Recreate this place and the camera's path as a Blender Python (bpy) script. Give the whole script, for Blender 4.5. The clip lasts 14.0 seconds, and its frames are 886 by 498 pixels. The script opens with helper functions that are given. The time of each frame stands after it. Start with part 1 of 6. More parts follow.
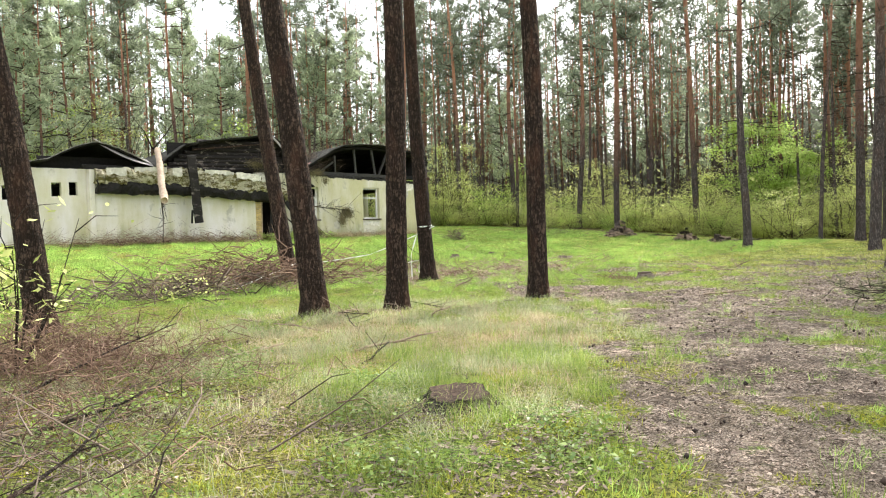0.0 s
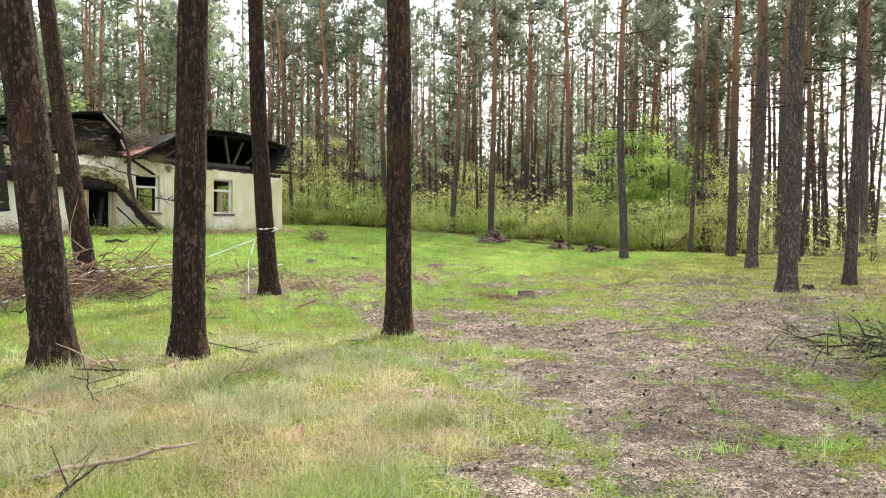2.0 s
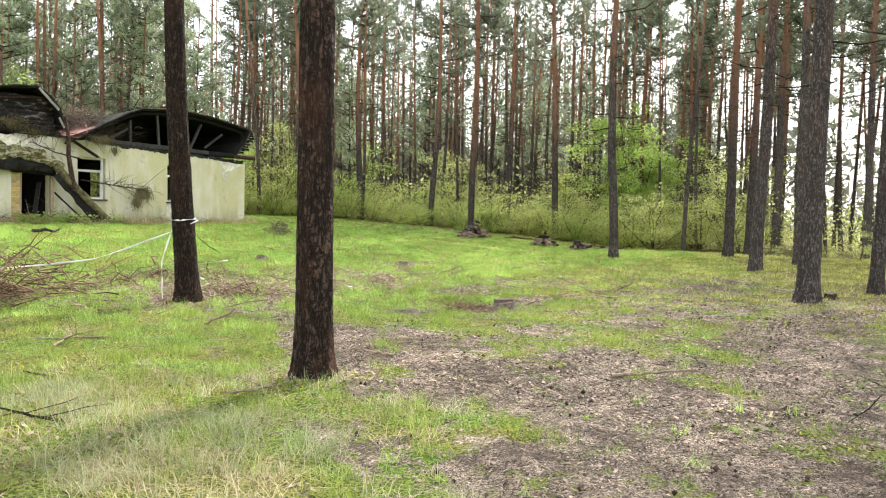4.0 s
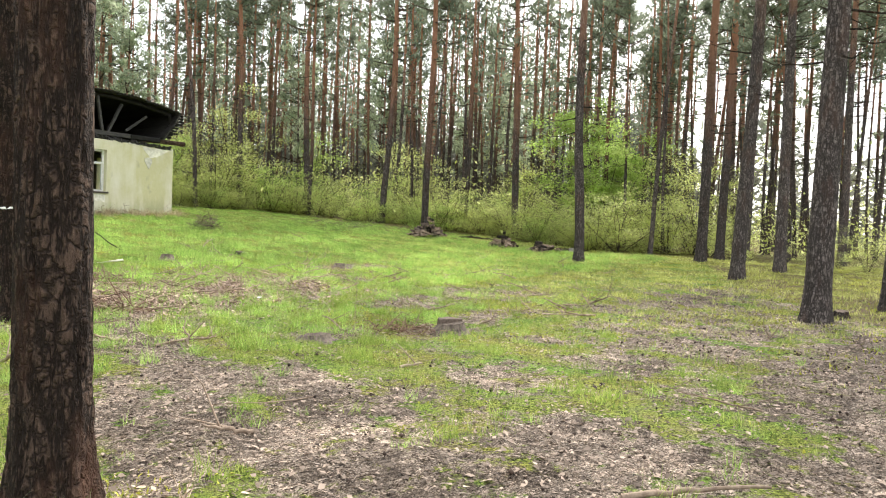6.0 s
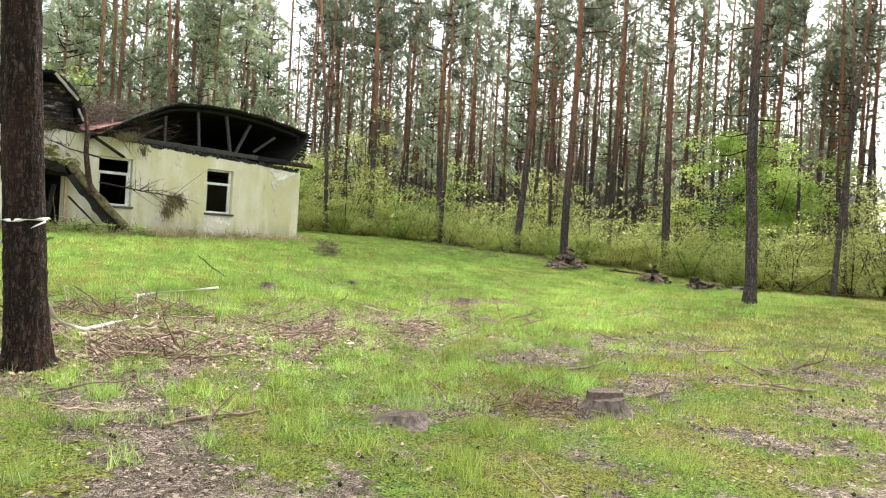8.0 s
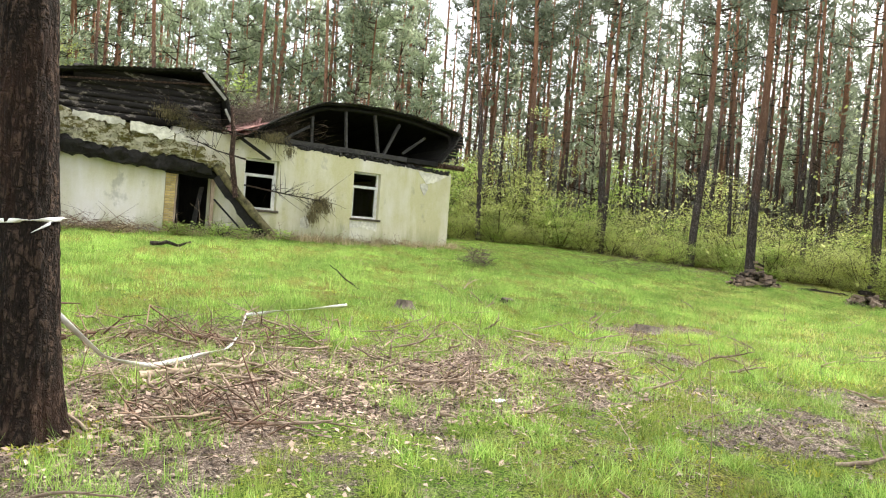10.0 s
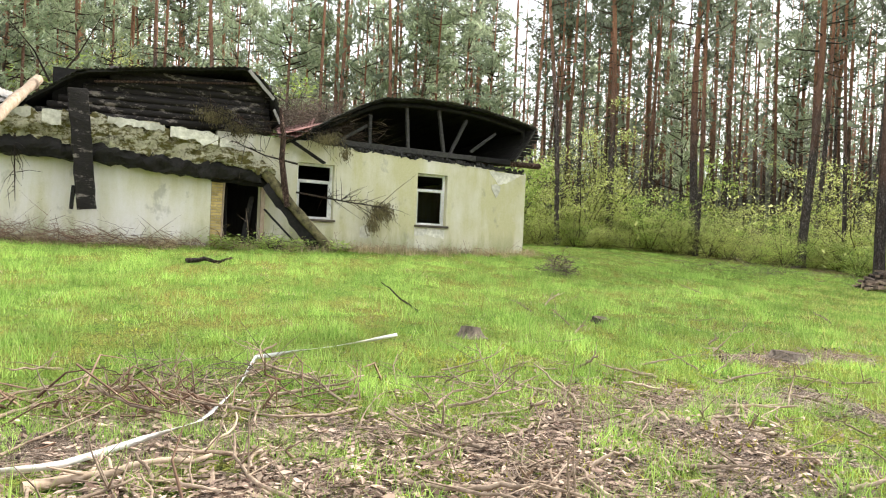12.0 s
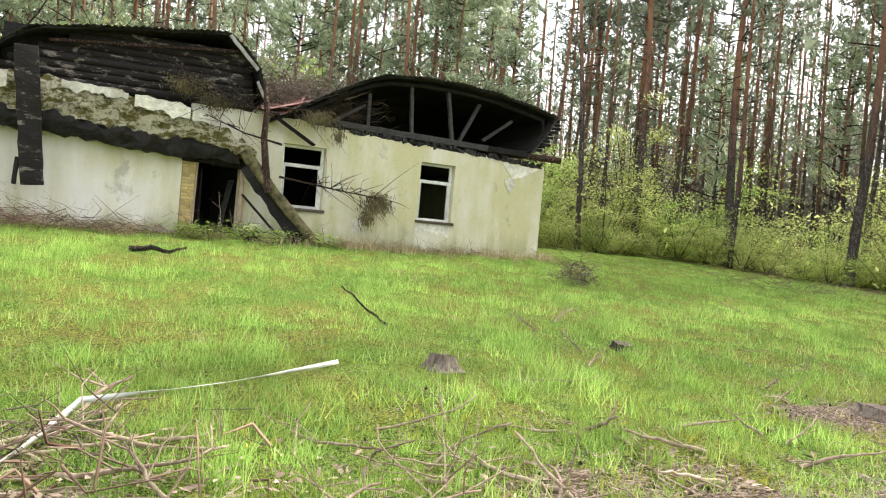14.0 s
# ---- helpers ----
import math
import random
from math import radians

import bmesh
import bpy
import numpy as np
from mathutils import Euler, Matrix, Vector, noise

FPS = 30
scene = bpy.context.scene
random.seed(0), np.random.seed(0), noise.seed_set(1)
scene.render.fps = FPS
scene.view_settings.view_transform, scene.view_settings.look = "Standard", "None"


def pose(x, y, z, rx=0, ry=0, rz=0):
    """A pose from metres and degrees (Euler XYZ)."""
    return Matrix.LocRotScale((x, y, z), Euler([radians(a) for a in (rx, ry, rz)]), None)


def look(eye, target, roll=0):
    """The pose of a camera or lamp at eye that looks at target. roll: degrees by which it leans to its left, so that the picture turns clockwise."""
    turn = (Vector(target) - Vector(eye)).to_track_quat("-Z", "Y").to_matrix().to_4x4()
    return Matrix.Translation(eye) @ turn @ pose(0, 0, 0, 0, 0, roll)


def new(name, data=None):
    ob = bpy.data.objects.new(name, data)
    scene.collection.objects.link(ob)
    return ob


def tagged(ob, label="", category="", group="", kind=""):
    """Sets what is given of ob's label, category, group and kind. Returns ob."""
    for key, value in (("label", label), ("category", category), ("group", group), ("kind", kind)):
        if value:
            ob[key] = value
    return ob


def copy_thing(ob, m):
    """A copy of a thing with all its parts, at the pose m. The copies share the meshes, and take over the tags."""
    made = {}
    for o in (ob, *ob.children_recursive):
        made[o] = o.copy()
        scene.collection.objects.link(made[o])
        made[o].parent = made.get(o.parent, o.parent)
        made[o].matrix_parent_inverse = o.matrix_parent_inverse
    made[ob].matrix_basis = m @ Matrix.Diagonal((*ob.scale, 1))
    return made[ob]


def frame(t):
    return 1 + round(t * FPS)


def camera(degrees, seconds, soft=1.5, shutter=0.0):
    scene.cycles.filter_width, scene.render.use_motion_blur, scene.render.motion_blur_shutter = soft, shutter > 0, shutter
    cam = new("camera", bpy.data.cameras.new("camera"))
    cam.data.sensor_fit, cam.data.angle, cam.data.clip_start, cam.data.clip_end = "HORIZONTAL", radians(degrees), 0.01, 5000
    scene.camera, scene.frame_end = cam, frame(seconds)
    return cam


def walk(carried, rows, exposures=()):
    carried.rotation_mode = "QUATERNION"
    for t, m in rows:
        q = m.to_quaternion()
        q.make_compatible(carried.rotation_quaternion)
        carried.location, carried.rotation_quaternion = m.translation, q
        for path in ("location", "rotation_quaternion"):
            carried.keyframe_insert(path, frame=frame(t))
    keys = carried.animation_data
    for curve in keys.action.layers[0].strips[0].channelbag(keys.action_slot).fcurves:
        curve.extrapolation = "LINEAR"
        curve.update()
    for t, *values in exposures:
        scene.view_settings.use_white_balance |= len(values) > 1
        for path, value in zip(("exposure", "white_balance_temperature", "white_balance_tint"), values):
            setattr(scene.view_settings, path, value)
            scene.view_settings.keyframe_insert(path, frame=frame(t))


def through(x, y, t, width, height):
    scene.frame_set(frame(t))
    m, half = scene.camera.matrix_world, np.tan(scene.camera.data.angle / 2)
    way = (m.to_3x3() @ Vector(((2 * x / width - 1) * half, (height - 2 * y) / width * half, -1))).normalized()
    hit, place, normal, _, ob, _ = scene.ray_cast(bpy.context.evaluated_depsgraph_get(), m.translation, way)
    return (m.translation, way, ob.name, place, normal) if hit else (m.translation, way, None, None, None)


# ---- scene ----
cam = camera(62.0, 14.0, 1.1)
EXPOSURE = 0.68
PATH = [
    (0, (-3.104, 5.492, 1.217), (-1.778, 6.988, 1.166), -1.7),
    (0.5, (-2.58, 6.127, 1.257), (-1.203, 7.575, 1.172), -1.0),
    (1, (-1.903, 6.685, 1.292), (-0.458, 8.064, 1.204), -0.3),
    (1.5, (-1.235, 7.133, 1.336), (0.278, 8.439, 1.271), -0.0),
    (2, (-0.516, 7.569, 1.381), (1.047, 8.815, 1.323), 0.4),
    (2.5, (0.118, 7.946, 1.433), (1.709, 9.156, 1.367), 0.4),
    (2.7, (0.395, 8.121, 1.395), (1.998, 9.316, 1.322), 0.2),
    (4.8, (3.167, 9.592, 1.435), (4.754, 10.807, 1.354), 1.9),
    (5, (3.486, 9.737, 1.429), (5.11, 10.902, 1.346), 1.9),
    (5.5, (4.149, 10.108, 1.427), (5.825, 11.196, 1.349), 2.4),
    (6, (4.819, 10.64, 1.4), (6.474, 11.761, 1.32), 2.3),
    (6.5, (5.466, 11.072, 1.382), (7.065, 12.272, 1.315), 1.7),
    (7, (6.156, 11.562, 1.372), (7.718, 12.811, 1.346), 1.8),
    (7.5, (6.753, 11.997, 1.358), (8.27, 13.301, 1.344), 2.5),
    (8, (7.324, 12.541, 1.349), (8.744, 13.949, 1.333), 3.4),
    (8.5, (7.859, 13.084, 1.373), (9.189, 14.577, 1.359), 3.3),
    (8.7, (8.056, 13.318, 1.382), (9.337, 14.854, 1.373), 3.6),
    (10.8, (9.782, 15.778, 1.454), (10.75, 17.528, 1.43), 3.6),
    (11, (9.94, 16.01, 1.468), (10.858, 17.786, 1.449), 3.3),
    (11.5, (10.31, 16.652, 1.46), (11.184, 18.452, 1.439), 2.6),
    (12, (10.761, 17.262, 1.456), (11.681, 19.038, 1.437), 2.6),
    (12.5, (11.169, 17.779, 1.434), (12.213, 19.484, 1.396), 3.6),
    (13, (11.704, 18.325, 1.419), (12.803, 19.996, 1.374), 3.9),
    (13.5, (12.146, 18.887, 1.423), (13.167, 20.607, 1.381), 4.9),
    (14, (12.597, 19.541, 1.439), (13.462, 21.344, 1.417), 5.0),
]
walk(cam, [(t, look(eye, target, roll)) for t, eye, target, roll in PATH], [(0.0, EXPOSURE), (14.0, EXPOSURE)])

# ---- light: thin cloud over a forest clearing, sun ahead to the right ----
SUN_DIR = Vector((0.74, 0.21, 0.64)).normalized()
world = bpy.data.worlds.new("world")
scene.world = world
world.use_nodes = True
wn, wl = world.node_tree.nodes, world.node_tree.links
wn.clear()
sky = wn.new("ShaderNodeTexSky")
sky.sky_type = "NISHITA"
sky.sun_disc = False
sky.sun_elevation = math.asin(SUN_DIR.z)
sky.sun_rotation = math.atan2(SUN_DIR.x, SUN_DIR.y)
sky.dust_density = 3.0
haze = wn.new("ShaderNodeMix")
haze.data_type = "RGBA"
haze.inputs["Factor"].default_value = 0.72
haze.inputs["B"].default_value = (10.2, 10.35, 10.5, 1)
bg = wn.new("ShaderNodeBackground")
bg.inputs["Strength"].default_value = 0.15
wout = wn.new("ShaderNodeOutputWorld")
wl.new(sky.outputs["Color"], haze.inputs["A"])
wl.new(haze.outputs["Result"], bg.inputs["Color"])
wl.new(bg.outputs["Background"], wout.inputs["Surface"])
sun_data = bpy.data.lights.new("sun", "SUN")
sun_data.energy, sun_data.angle, sun_data.color = 4.3, radians(7.0), (1.0, 0.95, 0.86)
sun = new("sun", sun_data)
sun.matrix_world = look(SUN_DIR * 60, (0, 0, 0))


# ---- materials ----
class Nodes:
    """A material and short ways to add its nodes."""

    def __init__(self, name, rough=0.8, metal=0.0, spec=0.3):
        self.mat = bpy.data.materials.new(name)
        self.mat.use_nodes = True
        self.t = self.mat.node_tree
        self.b = self.t.nodes["Principled BSDF"]
        self.b.inputs["Roughness"].default_value = rough
        self.b.inputs["Metallic"].default_value = metal
        self.b.inputs["Specular IOR Level"].default_value = spec

    def put(self, socket, value):
        if isinstance(value, bpy.types.NodeSocket):
            self.t.links.new(value, socket)
        elif value is not None:
            socket.default_value = value

    def coord(self, space="world", scale=(1, 1, 1)):
        if space == "world":
            v = self.t.nodes.new("ShaderNodeNewGeometry").outputs["Position"]
        else:
            v = self.t.nodes.new("ShaderNodeTexCoord").outputs["Object"]
        m = self.t.nodes.new("ShaderNodeMapping")
        m.inputs["Scale"].default_value = scale
        self.t.links.new(v, m.inputs["Vector"])
        return m.outputs["Vector"]

    def noise(self, vec, scale, detail=5.0, rough=0.6):
        n = self.t.nodes.new("ShaderNodeTexNoise")
        n.inputs["Scale"].default_value, n.inputs["Detail"].default_value, n.inputs["Roughness"].default_value = scale, detail, rough
        self.t.links.new(vec, n.inputs["Vector"])
        return n.outputs["Fac"]

    def voronoi(self, vec, scale, feature="F1"):
        n = self.t.nodes.new("ShaderNodeTexVoronoi")
        n.feature = feature
        n.inputs["Scale"].default_value = scale
        self.t.links.new(vec, n.inputs["Vector"])
        return n.outputs["Distance"]

    def cells(self, vec, scale):
        """A random tone for each small cell."""
        n = self.t.nodes.new("ShaderNodeTexVoronoi")
        n.inputs["Scale"].default_value = scale
        self.t.links.new(vec, n.inputs["Vector"])
        return n.outputs["Color"]

    def ramp(self, fac, *stops):
        r = self.t.nodes.new("ShaderNodeValToRGB")
        while len(r.color_ramp.elements) < len(stops):
            r.color_ramp.elements.new(0.5)
        for e, (p, c) in zip(r.color_ramp.elements, stops):
            e.position = p
            e.color = (c, c, c, 1) if isinstance(c, float) else (*c, 1)
        self.t.links.new(fac, r.inputs["Fac"])
        return r.outputs["Color"]

    def mix(self, fac, a, b, blend="MIX"):
        m = self.t.nodes.new("ShaderNodeMix")
        m.data_type, m.blend_type = "RGBA", blend
        for key, v in (("Factor", fac), ("A", a), ("B", b)):
            self.put(m.inputs[key], (*v, 1) if isinstance(v, tuple) else v)
        return m.outputs["Result"]

    def math(self, op, a, b=0.0):
        m = self.t.nodes.new("ShaderNodeMath")
        m.operation = op
        self.put(m.inputs[0], a)
        self.put(m.inputs[1], b)
        return m.outputs[0]

    def height(self):
        s = self.t.nodes.new("ShaderNodeSeparateXYZ")
        self.t.links.new(self.t.nodes.new("ShaderNodeNewGeometry").outputs["Position"], s.inputs[0])
        return s.outputs["Z"]

    def island(self):
        return self.t.nodes.new("ShaderNodeNewGeometry").outputs["Random Per Island"]

    def object_random(self):
        return self.t.nodes.new("ShaderNodeObjectInfo").outputs["Random"]

    def attribute(self, name):
        a = self.t.nodes.new("ShaderNodeAttribute")
        a.attribute_name = name
        return a.outputs["Fac"]

    def color(self, c):
        self.put(self.b.inputs["Base Color"], (*c, 1) if isinstance(c, tuple) else c)
        return self

    def bump(self, fac, strength=0.5, distance=0.02):
        n = self.t.nodes.new("ShaderNodeBump")
        n.inputs["Strength"].default_value, n.inputs["Distance"].default_value = strength, distance
        self.t.links.new(fac, n.inputs["Height"])
        self.t.links.new(n.outputs["Normal"], self.b.inputs["Normal"])
        return self

    def leafy(self, color, amount=0.45):
        """Thin leaf: light comes through as well."""
        tr = self.t.nodes.new("ShaderNodeBsdfTranslucent")
        mx = self.t.nodes.new("ShaderNodeMixShader")
        mx.inputs["Fac"].default_value = amount
        self.put(tr.inputs["Color"], color)
        out = self.t.nodes["Material Output"]
        self.t.links.new(self.b.outputs[0], mx.inputs[1])
        self.t.links.new(tr.outputs[0], mx.inputs[2])
        self.t.links.new(mx.outputs[0], out.inputs["Surface"])
        return self


def bark_material(name, low_dark, low_light, high, start=0.47, end=0.85, rust=0.6):
    n = Nodes(name, 0.9, spec=0.2)
    v = n.coord("object", (1, 1, 0.2))
    grain = n.noise(n.coord("object", (1, 1, 0.4)), 34.0, 8, 0.7)
    cracks = n.math("ABSOLUTE", n.math("SUBTRACT", n.noise(v, 17.0, 4, 0.65), 0.5))
    cross = n.math("ABSOLUTE", n.math("SUBTRACT", n.noise(n.coord("object", (1, 1, 1.1)), 9.0, 3, 0.6), 0.5))
    plates = n.math("MINIMUM", n.math("MULTIPLY", cracks, 1.6), n.math("ADD", n.math("MULTIPLY", cross, 1.3), 0.03))
    patch = n.noise(n.coord("object", (1, 1, 0.35)), 2.6, 4)
    low = n.mix(n.ramp(grain, (0.32, 0.0), (0.72, 1.0)), low_dark, low_light)
    low = n.mix(n.ramp(plates, (0.0, 0.97), (0.05, 0.85), (0.13, 0.0)), low, tuple(c * 0.4 for c in low_dark))
    low = n.mix(n.ramp(patch, (0.5, 0.0), (0.72, rust)), low, n.mix(grain, low_dark, (0.22, 0.095, 0.055)))
    hi = n.mix(grain, tuple(c * 0.5 for c in high), high)
    up = n.math("ADD", n.height(), n.math("MULTIPLY", patch, 5.0))
    up = n.math("ADD", up, n.math("MULTIPLY", n.object_random(), -6.0))
    tone = n.ramp(n.object_random(), (0.0, 0.75), (1.0, 1.3))
    c = n.mix(n.ramp(n.math("MULTIPLY", up, 0.06), (start, 0.0), (end, 1.0)), low, hi)
    n.color(n.mix(1.0, c, tone, "MULTIPLY"))
    n.bump(n.math("ADD", n.ramp(plates, (0.0, 0.0), (0.13, 1.0)), n.math("MULTIPLY", grain, 1.3)), 1.0, 0.05)
    return n.mat


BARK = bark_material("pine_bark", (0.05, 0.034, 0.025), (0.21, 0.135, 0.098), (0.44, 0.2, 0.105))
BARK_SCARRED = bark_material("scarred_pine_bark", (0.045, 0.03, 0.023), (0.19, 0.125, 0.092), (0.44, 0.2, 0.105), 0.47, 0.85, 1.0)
# greyish forest bark, its colour lifted to stand in for light and haze
BARK_FOREST_LIT = bark_material("light_lifted_forest_bark", (0.12, 0.1, 0.092), (0.38, 0.325, 0.298), (0.68, 0.34, 0.21), 0.36, 0.74)
BARK_RED = bark_material("reddish_peeling_bark", (0.1, 0.06, 0.045), (0.34, 0.22, 0.16), (0.34, 0.2, 0.14))
BARK_DRY = bark_material("weathered_bark", (0.05, 0.04, 0.032), (0.21, 0.17, 0.135), (0.2, 0.15, 0.11))


def foliage_material(name, a, b, through, rough=0.6):
    n = Nodes(name, rough, spec=0.25)
    r = n.island()
    c = n.mix(r, a, b)
    c = n.mix(1.0, c, n.ramp(n.noise(n.coord("world"), 0.9, 4), (0.3, 0.55), (0.7, 1.25)), "MULTIPLY")
    n.color(c)
    n.leafy(c, through)
    return n.mat


NEEDLES = foliage_material("pine_needles", (0.15, 0.185, 0.125), (0.33, 0.37, 0.26), 0.55)
NEEDLES_YOUNG = foliage_material("young_pine_needles", (0.35, 0.43, 0.27), (0.68, 0.74, 0.52), 0.62)
# distance haze is mixed into this green as grey
FAR_HAZED = foliage_material("haze_greyed_foliage", (0.13, 0.135, 0.105), (0.29, 0.295, 0.23), 0.4)
LEAVES = foliage_material("spring_leaves", (0.5, 0.58, 0.14), (0.9, 0.92, 0.44), 0.7)
LEAVES_DEEP = foliage_material("summer_leaves", (0.34, 0.5, 0.1), (0.7, 0.82, 0.28), 0.65)
GRASS = foliage_material("fresh_grass", (0.12, 0.23, 0.03), (0.5, 0.58, 0.15), 0.45)
MEADOW = foliage_material("lush_meadow_grass", (0.17, 0.36, 0.045), (0.62, 0.8, 0.24), 0.55)
GRASS_PALE = foliage_material("yellowish_moss_and_grass", (0.4, 0.45, 0.1), (0.78, 0.77, 0.3), 0.45)
GRASS_BLUE = foliage_material("sheep_fescue", (0.26, 0.31, 0.15), (0.68, 0.69, 0.42), 0.45)
STRAW = foliage_material("dry_straw_grass", (0.36, 0.27, 0.14), (0.74, 0.63, 0.42), 0.35)
STRAW_RED = foliage_material("reddish_dead_grass", (0.3, 0.17, 0.09), (0.66, 0.48, 0.3), 0.3)
BILBERRY = foliage_material("bilberry_leaves", (0.09, 0.17, 0.035), (0.36, 0.48, 0.12), 0.4, 0.45)
MOSS = foliage_material("moss", (0.2, 0.25, 0.02), (0.6, 0.58, 0.1), 0.25, 0.9)
TWIG = foliage_material("dead_twigs", (0.09, 0.065, 0.05), (0.3, 0.235, 0.18), 0.0, 0.9)
BRUSH = foliage_material("dry_reddish_brush", (0.11, 0.06, 0.04), (0.36, 0.24, 0.17), 0.0, 0.9)
BOUGH_NEEDLES = foliage_material("wilted_pine_needles", (0.14, 0.18, 0.07), (0.42, 0.45, 0.24), 0.3, 0.7)
BRUSH_GREEN = foliage_material("withered_needles", (0.09, 0.075, 0.04), (0.24, 0.2, 0.1), 0.2, 0.9)
LITTER = foliage_material("leaf_litter", (0.035, 0.022, 0.016), (0.54, 0.42, 0.33), 0.1, 0.85)
NEEDLE_FALL = foliage_material("fallen_needles", (0.035, 0.025, 0.02), (0.7, 0.57, 0.46), 0.0, 0.9)
BARK_SCRAP = foliage_material("bark_scraps", (0.1, 0.058, 0.042), (0.68, 0.5, 0.39), 0.0, 0.9)
CONES = foliage_material("pine_cones", (0.03, 0.022, 0.018), (0.09, 0.06, 0.045), 0.0, 0.9)


def ground_material():
    n = Nodes("forest_floor", 0.95, spec=0.1)
    v = n.coord("world")
    fine, mid, big = n.noise(v, 40, 9, 0.75), n.noise(v, 4.2, 8, 0.7), n.noise(v, 0.8, 5)
    dark, rut = n.noise(v, 1.7, 6, 0.65), n.noise(n.coord("world", (0.8, 1.2, 1)), 0.75, 4, 0.6)
    specks = n.voronoi(v, 60)
    # needles, bark and leaf scraps: each cell a scrap with a tone of its own
    scraps = n.ramp(n.cells(n.coord("world", (1, 2.2, 1)), 52), (0.2, (0.03, 0.022, 0.018)), (0.42, (0.14, 0.105, 0.08)), (0.58, (0.33, 0.26, 0.205)), (0.78, (0.7, 0.6, 0.51)))
    crumbs = n.ramp(n.cells(n.coord("world", (2.0, 1, 1)), 105), (0.2, (0.045, 0.034, 0.027)), (0.5, (0.2, 0.155, 0.122)), (0.8, (0.58, 0.49, 0.41)))
    soil = n.mix(n.ramp(fine, (0.42, 0.0), (0.56, 1.0)), scraps, crumbs)
    soil = n.mix(1.0, soil, n.ramp(rut, (0.36, (0.62, 0.6, 0.58)), (0.5, (1.0, 1.0, 1.0)), (0.64, (1.5, 1.48, 1.46))), "MULTIPLY")
    soil = n.mix(1.0, soil, n.ramp(mid, (0.34, (0.5, 0.49, 0.48)), (0.5, (0.95, 0.94, 0.93)), (0.62, (1.5, 1.47, 1.44))), "MULTIPLY")
    soil = n.mix(n.ramp(dark, (0.52, 0.0), (0.66, 0.8)), soil, n.mix(fine, (0.03, 0.024, 0.02), (0.2, 0.155, 0.125)))
    bark = n.ramp(n.cells(n.coord("world", (1, 1.9, 1)), 26), (0.22, (0.06, 0.034, 0.024)), (0.5, (0.27, 0.165, 0.115)), (0.75, (0.62, 0.47, 0.37)))
    soil = n.mix(n.attribute("chips"), soil, n.mix(n.ramp(fine, (0.44, 0.0), (0.56, 0.6)), bark, soil))
    tone = n.math("ADD", n.math("MULTIPLY", n.cells(v, 70), 0.35), n.math("MULTIPLY", fine, 0.65))
    moss = n.mix(n.ramp(tone, (0.38, 0.0), (0.62, 1.0)), (0.06, 0.065, 0.016), (0.4, 0.395, 0.09))
    grass = n.mix(n.ramp(tone, (0.38, 0.0), (0.62, 1.0)), (0.045, 0.09, 0.015), (0.27, 0.42, 0.07))
    green = n.mix(n.ramp(big, (0.4, 0.0), (0.6, 1.0)), moss, grass)
    thatch = n.mix(fine, (0.1, 0.075, 0.045), (0.5, 0.42, 0.28))
    dry = n.math("MULTIPLY", n.ramp(mid, (0.5, 0.0), (0.75, 0.6)), n.math("SUBTRACT", 1.0, n.attribute("lush")))
    green = n.mix(dry, green, thatch)
    bare = n.math("ADD", n.attribute("bare"), n.math("MULTIPLY", n.math("SUBTRACT", n.noise(v, 5.5, 7, 0.7), 0.5), 3.6))
    bare = n.math("ADD", bare, n.math("MULTIPLY", n.math("SUBTRACT", dark, 0.5), 1.3))
    bare = n.math("ADD", bare, n.math("MULTIPLY", n.math("SUBTRACT", fine, 0.5), 1.0))
    bare = n.math("SUBTRACT", bare, n.math("MULTIPLY", n.attribute("lush"), 1.7))
    wood = n.mix(n.ramp(tone, (0.38, 0.0), (0.62, 1.0)), (0.05, 0.036, 0.024), (0.34, 0.25, 0.15))
    wood = n.mix(n.ramp(dark, (0.42, 0.0), (0.6, 0.85)), wood, moss)
    c = n.mix(n.ramp(bare, (0.36, 0.0), (0.72, 1.0)), green, soil)
    c = n.mix(n.attribute("wood"), c, wood)
    n.color(c)
    n.bump(n.math("ADD", n.math("ADD", fine, tone), n.math("MULTIPLY", specks, 0.6)), 1.0, 0.035)
    return n.mat


GROUND = ground_material()


